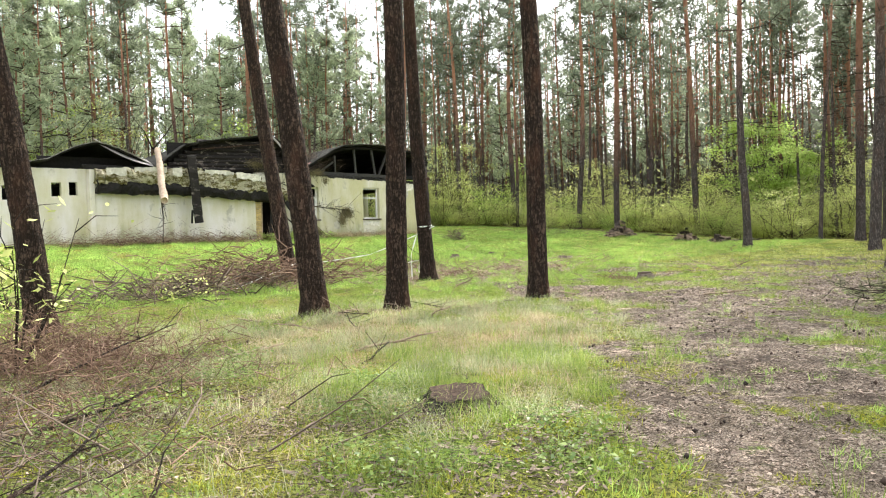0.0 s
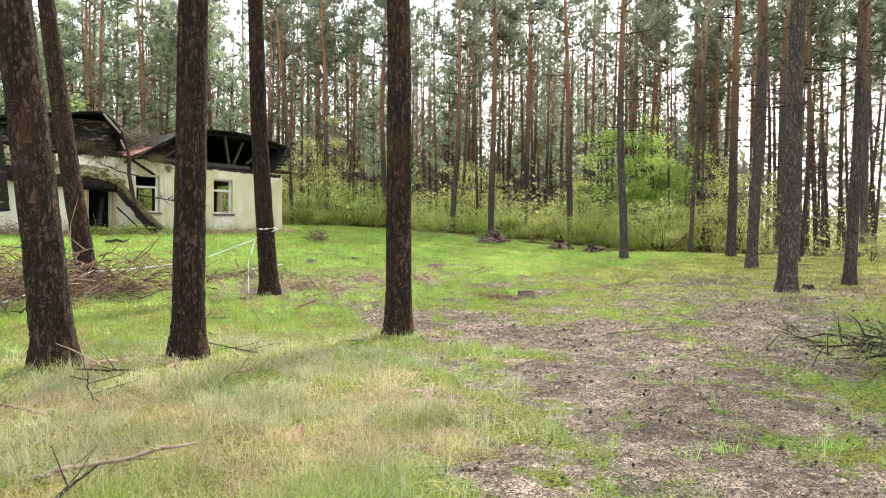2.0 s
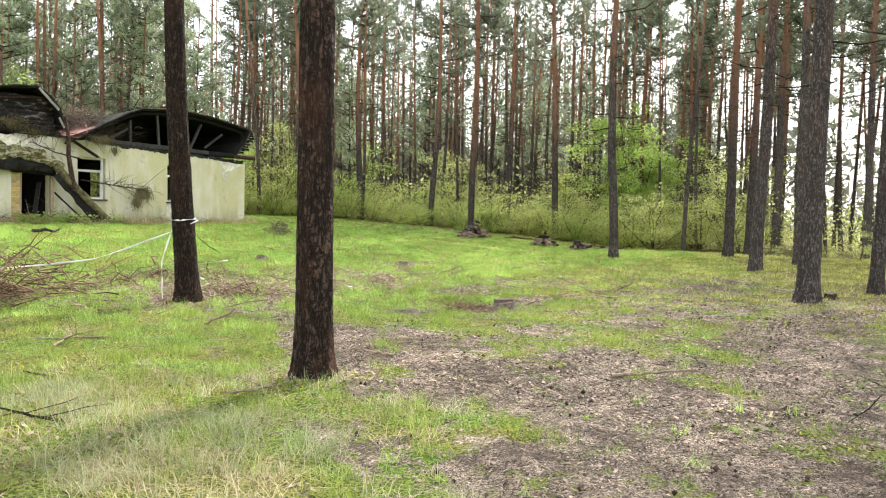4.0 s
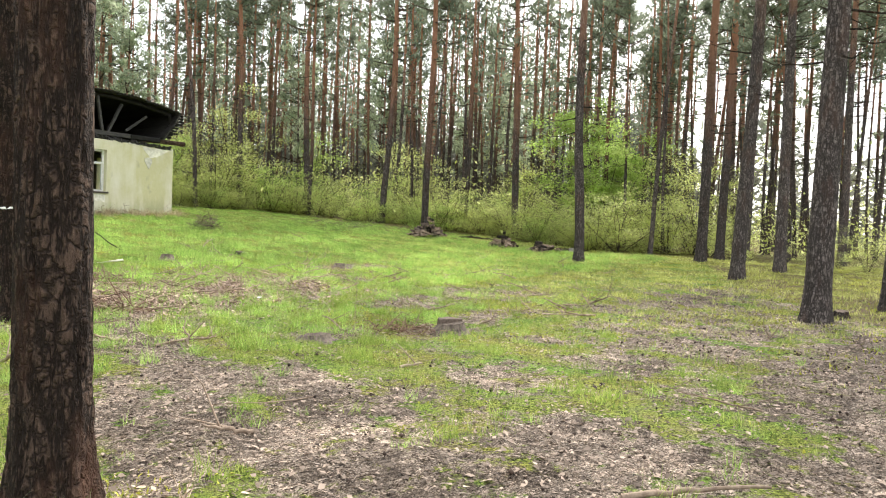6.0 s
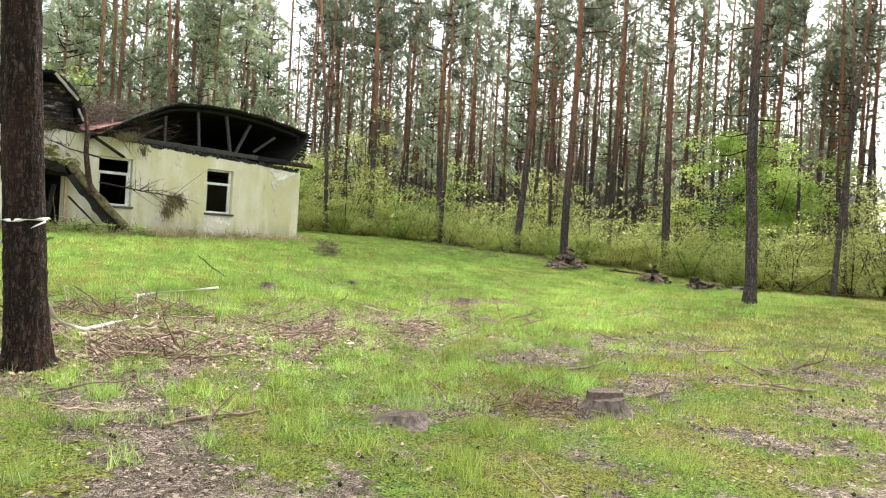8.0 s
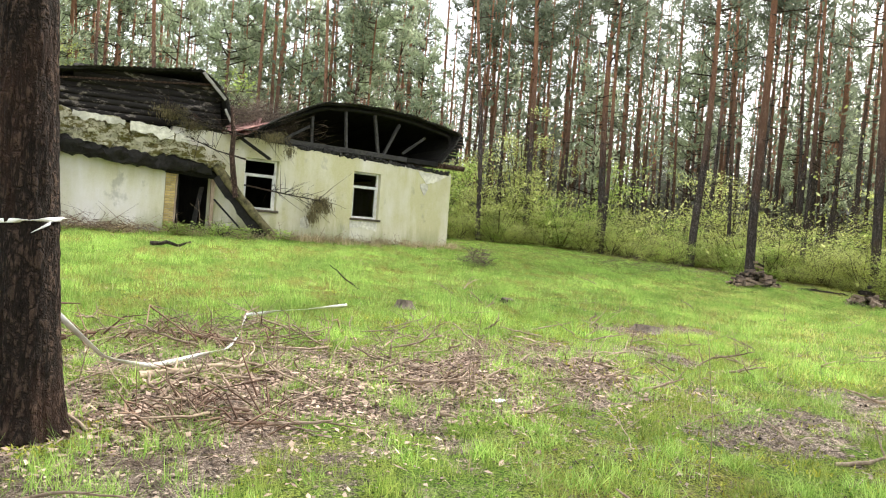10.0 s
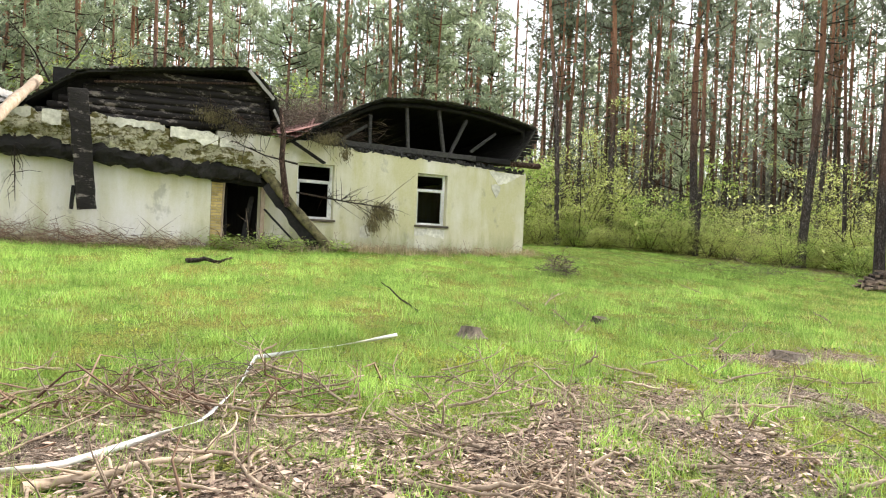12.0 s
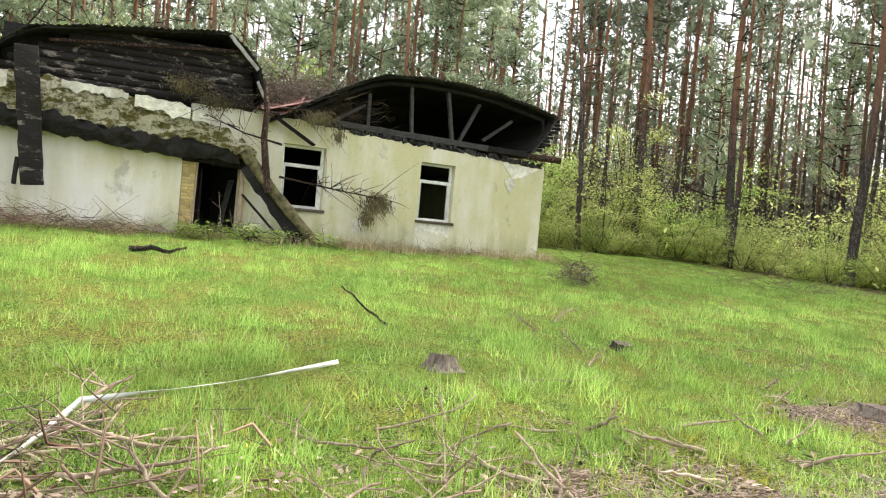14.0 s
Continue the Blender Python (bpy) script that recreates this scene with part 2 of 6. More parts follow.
def plaster_material():
    n = Nodes("mossy_whitewash", 0.9, spec=0.2)
    v = n.coord("world")
    streak = n.noise(n.coord("world", (1.7, 1.7, 0.3)), 1.1, 6)
    big, fine = n.noise(v, 0.55, 4), n.noise(v, 30, 6)
    white = n.mix(fine, (0.73, 0.695, 0.625), (0.83, 0.8, 0.75))
    algae = n.mix(fine, (0.47, 0.445, 0.22), (0.7, 0.66, 0.44))
    s = n.t.nodes.new("ShaderNodeSeparateXYZ")
    n.t.links.new(v, s.inputs[0])
    east = n.ramp(n.math("MULTIPLY", s.outputs["X"], 0.04), (0.6, 0.0), (0.72, 0.09))
    k = n.math("ADD", n.math("MULTIPLY", streak, 0.55), n.math("MULTIPLY", big, 0.45))
    k = n.math("ADD", k, east)
    c = n.mix(n.ramp(k, (0.4, 0.0), (0.66, 1.0)), white, algae)
    foot = n.math("ADD", n.math("SUBTRACT", 1.75, s.outputs["Z"]), n.math("MULTIPLY", n.math("SUBTRACT", streak, 0.5), 2.2))
    c = n.mix(n.ramp(foot, (0.1, 0.0), (0.75, 0.65)), c, n.mix(fine, (0.2, 0.23, 0.09), (0.42, 0.42, 0.27)))
    stain = n.noise(n.coord("world", (1.1, 1.1, 0.8)), 2.1, 6)
    c = n.mix(n.ramp(stain, (0.62, 0.0), (0.72, 0.5)), c, (0.3, 0.29, 0.22))
    n.color(c)
    n.bump(n.math("ADD", fine, n.math("MULTIPLY", stain, 1.5)), 0.35, 0.01)
    return n.mat


def cornice_material():
    n = Nodes("mossy_crumbling_plaster", 0.95, spec=0.15)
    v = n.coord("world")
    fine, mid, big = n.noise(v, 30, 8, 0.7), n.noise(n.coord("world", (0.7, 1, 1.5)), 4.2, 8, 0.7), n.noise(n.coord("world", (0.5, 1, 1.8)), 1.6, 5, 0.7)
    moss = n.mix(fine, (0.08, 0.066, 0.02), (0.32, 0.28, 0.1))
    pale = n.mix(fine, (0.58, 0.53, 0.36), (0.8, 0.76, 0.6))
    lumps = n.noise(v, 7.5, 6, 0.7)
    c = n.mix(n.ramp(mid, (0.45, 0.0), (0.52, 1.0)), moss, pale)
    c = n.mix(n.ramp(lumps, (0.52, 0.0), (0.62, 0.85)), c, n.mix(fine, (0.06, 0.048, 0.022), (0.24, 0.2, 0.085)))
    c = n.mix(n.ramp(big, (0.57, 0.0), (0.68, 0.85)), c, n.mix(fine, (0.04, 0.035, 0.028), (0.16, 0.13, 0.09)))
    n.color(c)
    n.bump(n.math("ADD", n.math("ADD", fine, n.math("MULTIPLY", lumps, 2.0)), n.math("MULTIPLY", mid, 2.0)), 1.0, 0.06)
    return n.mat


def plain_material(name, a, b, scale, rough=0.8, metal=0.0, bump=0.4, stretch=(1, 1, 1), spec=0.3):
    n = Nodes(name, rough, metal, spec)
    v = n.coord("object", stretch)
    f, g = n.noise(v, scale, 7, 0.65), n.noise(v, scale * 0.13, 3)
    c = n.mix(n.ramp(f, (0.3, 0.0), (0.7, 1.0)), a, b)
    c = n.mix(1.0, c, n.ramp(g, (0.3, 0.72), (0.7, 1.2)), "MULTIPLY")
    c = n.mix(1.0, c, n.ramp(n.object_random(), (0.0, 0.8), (1.0, 1.2)), "MULTIPLY")
    n.color(c)
    n.bump(f, bump, 0.02)
    return n.mat


PLASTER, CORNICE = plaster_material(), cornice_material()
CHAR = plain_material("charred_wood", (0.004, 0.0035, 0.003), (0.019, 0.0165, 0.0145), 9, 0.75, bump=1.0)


def charred_log_material():
    n = Nodes("charred_logs_with_ash_patches", 0.8, spec=0.3)
    v = n.coord("world", (1, 1, 2.5))
    f, g = n.noise(v, 9, 7), n.noise(v, 2.4, 6, 0.7)
    c = n.mix(f, (0.004, 0.0035, 0.0035), (0.026, 0.021, 0.018))
    c = n.mix(n.ramp(g, (0.55, 0.0), (0.63, 0.85)), c, n.mix(f, (0.1, 0.075, 0.06), (0.38, 0.34, 0.3)))
    n.color(c)
    n.bump(f, 0.9, 0.02)
    return n.mat


CHAR_LOG = charred_log_material()
CHAR_GREY = plain_material("scorched_grey_wood", (0.02, 0.019, 0.019), (0.085, 0.08, 0.076), 12, 0.8, bump=0.6)
# near-black masonry of the inner walls, back wall and floor
MASONRY_BLACK = plain_material("near_black_masonry", (0.006, 0.0055, 0.005), (0.028, 0.025, 0.022), 3, 0.95)
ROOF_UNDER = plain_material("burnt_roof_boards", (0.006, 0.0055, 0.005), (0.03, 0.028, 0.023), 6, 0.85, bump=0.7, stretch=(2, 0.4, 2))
TIN = plain_material("weathered_sheet_metal", (0.3, 0.28, 0.26), (0.55, 0.52, 0.49), 5, 0.55, 0.3)
TIN_DARK = plain_material("sooty_sheet_metal", (0.02, 0.019, 0.017), (0.11, 0.105, 0.09), 5, 0.7, 0.2)
TIN_RED = plain_material("rusty_red_sheet_metal", (0.16, 0.06, 0.05), (0.42, 0.24, 0.21), 6, 0.7, 0.1)
BRICK = plain_material("yellow_brick", (0.4, 0.29, 0.1), (0.62, 0.48, 0.22), 14, 0.9)
MORTAR = plain_material("grey_mortar", (0.25, 0.23, 0.19), (0.4, 0.37, 0.31), 20, 0.95)
FRAME_PAINT = plain_material("white_window_paint", (0.6, 0.6, 0.58), (0.84, 0.84, 0.82), 9, 0.5, bump=0.1)
RENDER_COAT = plain_material("pale_base_coat", (0.5, 0.475, 0.38), (0.84, 0.81, 0.72), 9, 0.95, bump=0.6)
SILL = plain_material("dark_stone_sill", (0.06, 0.05, 0.04), (0.16, 0.13, 0.1), 15, 0.8)
CONCRETE = plain_material("rubble_concrete", (0.2, 0.18, 0.15), (0.45, 0.42, 0.37), 12, 0.95, bump=0.8)
STICK = plain_material("grey_dead_wood", (0.15, 0.1, 0.07), (0.44, 0.34, 0.25), 16, 0.9, bump=0.6)
CUT_WOOD = plain_material("weathered_cut_wood", (0.06, 0.042, 0.033), (0.23, 0.175, 0.135), 26, 0.9, bump=0.6)
STUMP_BARK = plain_material("dry_stump_bark", (0.05, 0.04, 0.032), (0.32, 0.255, 0.205), 22, 0.95, bump=1.0, stretch=(1, 1, 0.25))
CUT_DARK = plain_material("damp_dark_cut_wood", (0.02, 0.014, 0.011), (0.12, 0.085, 0.066), 30, 0.95, bump=0.8, spec=0.1)
PALE_WOOD = plain_material("bare_pine_wood", (0.3, 0.21, 0.14), (0.58, 0.46, 0.35), 11, 0.8, stretch=(1, 1, 0.2))
MOSSY_LOG = plain_material("mossy_rotten_log", (0.02, 0.017, 0.012), (0.3, 0.26, 0.13), 5, 0.95, bump=0.9)
TAPE = plain_material("white_barrier_tape", (0.72, 0.72, 0.68), (0.86, 0.86, 0.83), 20, 0.45, bump=0.1)
PAPER = plain_material("white_paper_scrap", (0.75, 0.75, 0.74), (0.88, 0.88, 0.88), 20, 0.8, bump=0.2)


# ---- mesh helpers ----
def mesh_from(name, verts, faces, material, smooth=False):
    """A mesh from an array of points and an array of faces that all have the same number of corners."""
    verts, faces = np.asarray(verts, np.float32), np.asarray(faces, np.int32)
    me = bpy.data.meshes.new(name)
    me.vertices.add(len(verts))
    me.vertices.foreach_set("co", verts.ravel())
    me.loops.add(faces.size)
    me.loops.foreach_set("vertex_index", faces.ravel())
    me.polygons.add(len(faces))
    me.polygons.foreach_set("loop_start", np.arange(0, faces.size, faces.shape[1], dtype=np.int32))
    if smooth:
        me.polygons.foreach_set("use_smooth", np.ones(len(faces), bool))
    me.materials.append(material)
    me.update(calc_edges=True)
    return me


def child(name, me, parent, label=""):
    ob = new(name, me)
    ob.parent = parent
    return tagged(ob, label)


def part(name, bm, material, parent=None, label=""):
    """Links a bmesh as one mesh object under a thing or under a part."""
    me = bpy.data.meshes.new(name)
    bm.normal_update()
    bm.to_mesh(me)
    bm.free()
    me.materials.append(material)
    ob = new(name, me)
    if parent is not None:
        ob.parent = parent
    return tagged(ob, label)


def box(bm, x0, x1, y0, y1, z0, z1, m=None, bevel=0.0):
    """Adds a box, its edges taken off, to a bmesh."""
    made = bmesh.ops.create_cube(bm, size=1.0, matrix=(m or Matrix()) @ Matrix.Translation(((x0 + x1) / 2, (y0 + y1) / 2, (z0 + z1) / 2)) @ Matrix.Diagonal((x1 - x0, y1 - y0, z1 - z0, 1)))
    if bevel:
        edges = list({e for v in made["verts"] for e in v.link_edges})
        bmesh.ops.bevel(bm, geom=edges, offset=bevel, segments=1, affect="EDGES")
    return bm


def bar(a, b, w, h, bevel=0.01, rough=0.0, seed=0):
    """A beam of width w and height h from a to b."""
    a, b = Vector(a), Vector(b)
    d = b - a
    bm = bmesh.new()
    m = Matrix.Translation(a) @ d.to_track_quat("Z", "Y").to_matrix().to_4x4()
    box(bm, -w / 2, w / 2, -h / 2, h / 2, 0, d.length, m, bevel)
    if rough:
        bmesh.ops.subdivide_edges(bm, edges=[e for e in bm.edges if e.calc_length() > 0.5], cuts=max(2, int(d.length / 0.25)), use_grid_fill=True)
        for v in bm.verts:
            v.co += noise.noise_vector(v.co * 5 + Vector((seed, 0, 0))) * rough
    return bm


def tube(points, radii, segs=8, cap=True, wob=0.0, seed=0):
    """Arrays of a round limb along points: its corners and its four-cornered faces."""
    p = np.asarray(points, float)
    n = len(p)
    d = np.gradient(p, axis=0)
    d /= np.linalg.norm(d, axis=1)[:, None] + 1e-9
    ref = np.where(np.abs(d[:, 2:3]) < 0.9, np.array([[0.0, 0, 1]]), np.array([[1.0, 0, 0]]))
    u = np.cross(d, ref)
    u /= np.linalg.norm(u, axis=1)[:, None]
    w = np.cross(d, u)
    a = np.linspace(0, 2 * np.pi, segs, endpoint=False)
    r = np.broadcast_to(np.asarray(radii, float), (n,))[:, None] * np.ones((1, segs))
    if wob:
        r = r * (1 + wob * np.random.RandomState(seed).uniform(-1, 1, r.shape))
    v = (p[:, None, :] + u[:, None, :] * (np.cos(a) * r)[:, :, None] + w[:, None, :] * (np.sin(a) * r)[:, :, None]).reshape(-1, 3)
    i, j = np.meshgrid(np.arange(n - 1), np.arange(segs), indexing="ij")
    k = (j + 1) % segs
    f = np.stack([i * segs + j, i * segs + k, (i + 1) * segs + k, (i + 1) * segs + j], -1).reshape(-1, 4)
    if cap:
        for row in (0, n - 1):
            v = np.vstack([v, p[row]])
            c = len(v) - 1
            ring = row * segs + np.arange(0, segs, 2)
            q = np.stack([np.full(len(ring), c), ring, row * segs + (np.arange(0, segs, 2) + 1) % segs, row * segs + (np.arange(0, segs, 2) + 2) % segs], -1)
            f = np.vstack([f, q])
    return v, f


def join(pieces):
    vs, fs, at = [], [], 0
    for v, f in pieces:
        vs.append(v)
        fs.append(np.asarray(f) + at)
        at += len(v)
    return np.vstack(vs), np.vstack(fs)


def thing(name, place, label, category, group="", kind=""):
    ob = new(name)
    ob.empty_display_size = 0.2
    ob.matrix_world = place if isinstance(place, Matrix) else Matrix.Translation(place)
    return tagged(ob, label, category, group, kind)


# ---- ground: level clearing that climbs gently to the house ----
GROUND_Y = np.array([-400, 5, 9, 14, 17, 20, 25, 28, 32, 39, 48, 60, 400.0])
GROUND_Z = np.array([0, 0, 0, -0.05, -0.16, -0.12, -0.04, 0.1, 0.45, 1.05, 1.6, 1.8, 1.9])
TRACK = [((-4, 1), (0.8, 7.0), 1.0), ((0.8, 7.0), (4.6, 9.3), 1.2), ((4.6, 9.3), (9.0, 12.4), 1.5), ((7.4, 13.0), (9.2, 16.2), 1.0), ((8.0, 10.0), (13.5, 11.3), 1.1), ((13.5, 11.3), (24, 10.8), 1.1), ((9.6, 20.7), (15.4, 21.5), 1.3), ((10.2, 23.0), (12.2, 23.2), 0.8), ((9.2, 16.0), (10.6, 20.5), 0.5), ((15.5, 23), (18, 22.5), 0.6), ((19.5, 24.8), (21.8, 24.8), 0.6)]
# low swells and hollows: centre, reach, height
SWELLS = [(12.0, 39.2, 2.2, -0.06), (15.5, 39.2, 1.8, -0.06), (13.85, 16.6, 2.0, -0.12), (15.9, 26.4, 2.6, 0.11), (20.2, 12.8, 3.5, -0.2), (3.7, 14.1, 2.2, 0.1), (7.2, 14.3, 1.5, -0.05), (20.4, 24.4, 2.2, -0.06), (36.1, 18.9, 6.0, 0.2), (26.0, 40.0, 3.0, 0.06), (6.45, 13.75, 0.7, 0.07)]
# worn patches in the grass: centre and half widths
WORN = [(9.2, 16.1, 1.1, 0.8), (15.0, 14.2, 2.2, 0.9), (10.5, 14.3, 1.1, 0.6), (15.9, 18.9, 1.7, 0.8), (15.7, 16.9, 1.5, 0.6), (12.4, 17.4, 1.0, 0.5), (18.5, 15.8, 2.2, 0.8), (13.6, 16.5, 0.8, 0.6), (17.5, 13.4, 6.0, 2.4), (14.0, 13.2, 3.4, 1.6), (22.0, 15.2, 4.5, 2.0), (18.0, 18.6, 2.6, 1.1)]


# heaps of bark and chips where trees were felled: centre and half widths
FELLED = [(12.4, 21.5, 3.6, 1.3), (10.6, 20.9, 1.6, 1.0), (11.4, 24.2, 1.9, 0.9), (15.6, 23.4, 2.4, 0.9), (20.7, 24.8, 1.5, 0.7)]


def smooth_noise(x, y, scale, seed=0):
    """Soft random bumps of about that size, from -1 to 1."""
    r = np.random.RandomState(seed)
    out = 0
    for k in range(6):
        a, ph = r.uniform(0, 2 * np.pi), r.uniform(0, 2 * np.pi)
        f = 2 * np.pi / (scale * r.uniform(0.7, 1.6))
        out = out + np.sin((x * np.cos(a) + y * np.sin(a)) * f + ph)
    return out / 3.2


def ground_z(x, y):
    x, y = np.asarray(x, float), np.asarray(y, float)
    z = sum(np.interp(y + d, GROUND_Y, GROUND_Z) for d in (-1.5, -0.5, 0.5, 1.5)) / 4
    for cx, cy, r, h in SWELLS:
        z = z + h * np.exp(-((x - cx) ** 2 + (y - cy) ** 2) / (r * r))
    return z + 0.018 * smooth_noise(x, y, 1.7, 3) + 0.01 * smooth_noise(x, y, 0.6, 4)


def gz(x, y):
    return float(ground_z(x, y))


def bare_at(x, y):
    """1 on the trodden track and the litter of chips, 0 in the grass."""
    x, y = np.asarray(x, float), np.asarray(y, float)
    best = np.full(np.broadcast(x, y).shape, -9.0)
    for (ax, ay), (bx, by), w in TRACK:
        dx, dy = bx - ax, by - ay
        t = np.clip(((x - ax) * dx + (y - ay) * dy) / (dx * dx + dy * dy), 0, 1)
        best = np.maximum(best, 1 - np.hypot(x - ax - t * dx, y - ay - t * dy) / w)
    for cx, cy, rx, ry in WORN:
        best = np.maximum(best, 0.75 - np.hypot((x - cx) / rx, (y - cy) / ry))
    best = best - 0.08 + 0.55 * smooth_noise(x, y, 1.5, 7) + 0.45 * smooth_noise(x, y, 0.5, 8)
    return np.clip(0.5 + best, 0, 1)


EDGE = [(26, 70), (29, 47), (36, 46), (38.5, 38), (42.5, 31), (41, 24.5), (34, 18), (26, 15.2), (21, 12), (16, 7), (10, 1), (2, -14)]


def in_wood(x, y):
    """True beyond the clearing's edge."""
    x, y = np.asarray(x, float), np.asarray(y, float)
    inside = np.zeros(np.broadcast(x, y).shape, bool)
    ring = EDGE + [(500, -14), (500, 70)]
    for (ax, ay), (bx, by) in zip(ring, ring[1:] + ring[:1]):
        cross = ((ay > y) != (by > y)) & (x < (bx - ax) * (y - ay) / (by - ay + 1e-9) + ax)
        inside ^= cross
    return inside | (y > 56) | ((x < -4) & (y > 20)) | (x < -14)


def build_ground():
    near = np.arange(-8, 46.01, 0.2)
    xs = np.concatenate([[-400, -200, -100, -60, -40, -25, -16, -11], near, [48, 52, 58, 66, 80, 100, 140, 220, 400]])
    near = np.arange(3, 44.01, 0.2)
    ys = np.concatenate([[-400, -200, -100, -50, -25, -12, -5, 0], near, [46, 49, 53, 58, 66, 80, 100, 140, 220, 400]])
    X, Y = np.meshgrid(xs, ys, indexing="ij")
    Z = ground_z(X, Y) + 0.012 * np.random.RandomState(5).uniform(-1, 1, X.shape)
    nx, ny = X.shape
    i, j = np.meshgrid(np.arange(nx - 1), np.arange(ny - 1), indexing="ij")
    a = i * ny + j
    me = mesh_from("ground", np.stack([X, Y, Z], -1).reshape(-1, 3), np.stack([a, a + ny, a + ny + 1, a + 1], -1).reshape(-1, 4), GROUND, True)
    for key, values in (("bare", bare_at(X, Y)), ("wood", np.clip(in_wood(X, Y) * 0.85 + 0.85 * np.exp(-((X + 2.2) ** 2 / 5.0 + (Y - 10.5) ** 2 / 16.0)) * (0.6 + 0.6 * smooth_noise(X, Y, 0.9, 9)), 0, 1))):
        me.attributes.new(key, "FLOAT", "POINT").data.foreach_set("value", np.asarray(values, np.float32).ravel())
    heaps = np.zeros(X.shape)
    for cx, cy, rx, ry in FELLED:
        heaps = np.maximum(heaps, np.exp(-(((X - cx) / rx) ** 2 + ((Y - cy) / ry) ** 2)))
    lush = np.clip((Y - 23.5) / 3, 0, 1) * np.clip((40 - X) / 8, 0, 1) * (1 - np.clip(1.5 * heaps, 0, 1))
    for key, values in (("chips", np.clip(1.5 * heaps, 0, 1)), ("lush", lush)):
        me.attributes.new(key, "FLOAT", "POINT").data.foreach_set("value", np.asarray(values, np.float32).ravel())
    return tagged(new("ground", me), "forest clearing floor of grass, moss and bare needle litter", "ground", kind="structure")


build_ground()


# ---- the burnt house ----
FRONT = 39.78
house = thing("house", (0, 0, 0), "burnt-out white rendered house with collapsed charred vaulted roofs", "house")


def wall_with_holes(x0, x1, z0, top, y0, y1, holes, step=0.14):
    """A wall along x from y0 to y1 deep, with a ragged top given by top(x) and holes (xa, xb, za, zb) right through."""
    xs = sorted({round(v, 3) for v in [x0, x1] + list(np.arange(x0 + step, x1 - step / 2, step)) + [h[i] for h in holes for i in (0, 1)]})
    xs = [v for k, v in enumerate(xs) if k == 0 or v - xs[k - 1] > 0.004]
    zs = sorted({z0, *[h[i] for h in holes for i in (2, 3)]})
    nz = len(zs) + 1
    solid = np.ones((len(xs) - 1, nz - 1), bool)
    for i in range(len(xs) - 1):
        for k in range(nz - 2):
            cx, cz = (xs[i] + xs[i + 1]) / 2, (zs[k] + zs[k + 1]) / 2
            solid[i, k] = not any(h[0] < cx < h[1] and h[2] < cz < h[3] for h in holes)
    bm = bmesh.new()
    grid = {}

    def vert(i, k, s):
        if (i, k, s) not in grid:
            z = zs[k] if k < len(zs) else top(xs[i])
            grid[i, k, s] = bm.verts.new((xs[i], (y0, y1)[s], z))
        return grid[i, k, s]

    for i in range(len(xs) - 1):
        for k in range(nz - 1):
            if not solid[i, k]:
                continue
            bm.faces.new([vert(i, k, 0), vert(i + 1, k, 0), vert(i + 1, k + 1, 0), vert(i, k + 1, 0)])
            bm.faces.new([vert(i, k + 1, 1), vert(i + 1, k + 1, 1), vert(i + 1, k, 1), vert(i, k, 1)])
            for di, dk, e in ((-1, 0, ((i, k), (i, k + 1))), (1, 0, ((i + 1, k + 1), (i + 1, k))), (0, -1, ((i + 1, k), (i, k))), (0, 1, ((i, k + 1), (i + 1, k + 1)))):
                a, b = i + di, k + dk
                if not (0 <= a < len(xs) - 1 and 0 <= b < nz - 1 and solid[a, b]):
                    (p, q), (r, s) = e
                    bm.faces.new([vert(p, q, 0), vert(r, s, 0), vert(r, s, 1), vert(p, q, 1)])
    return bm


def ragged(base, amount, seed):
    def top(x):
        return base(x) + amount * (noise.noise(Vector((x * 2.3, seed, 0))) + 0.6 * noise.noise(Vector((x * 7.1, seed, 3))))
    return top


DOOR = (15.0, 16.1, 1.0, 3.0)
WIN_1 = (17.22, 18.42, 2.0, 3.74)
WIN_2 = (21.35, 22.49, 2.0, 3.74)


def east_top(x):
    return np.interp(x, [16.1, 17.5, 19.4, 21.9, 23.7, 24.6, 25.7], [4.45, 4.42, 4.27, 4.2, 4.12, 4.05, 4.02])


front_east = part("wall", wall_with_holes(14.75, 25.68, 0.7, ragged(east_top, 0.07, 2.0), FRONT, FRONT + 0.36, [DOOR, WIN_1, WIN_2]), PLASTER, house, "whitewashed wall streaked green with algae")
part("wall", wall_with_holes(6.9, 14.62, 0.7, ragged(lambda x: 4.3, 0.06, 5.0), FRONT - 0.1, FRONT + 0.3, []), PLASTER, house, "long blank whitewashed wall")
part("plinth", box(bmesh.new(), 6.92, 14.6, FRONT - 0.125, FRONT - 0.1, 0.7, 1.12), CONCRETE, house)
part("plinth", box(bmesh.new(), 16.2, 25.7, FRONT - 0.02, FRONT, 0.7, 1.13), CONCRETE, house)


def side_wall():
    bm = wall_with_holes(FRONT + 0.36, 50.0, 0.7, ragged(lambda x: 4.1, 0.1, 8.0), 0, 0.36, [(44.0, 45.3, 2.0, 3.74)])
    for v in bm.verts:
        v.co = Vector((25.68 - v.co.y, v.co.x, v.co.z))
    bmesh.ops.recalc_face_normals(bm, faces=bm.faces)
    return bm


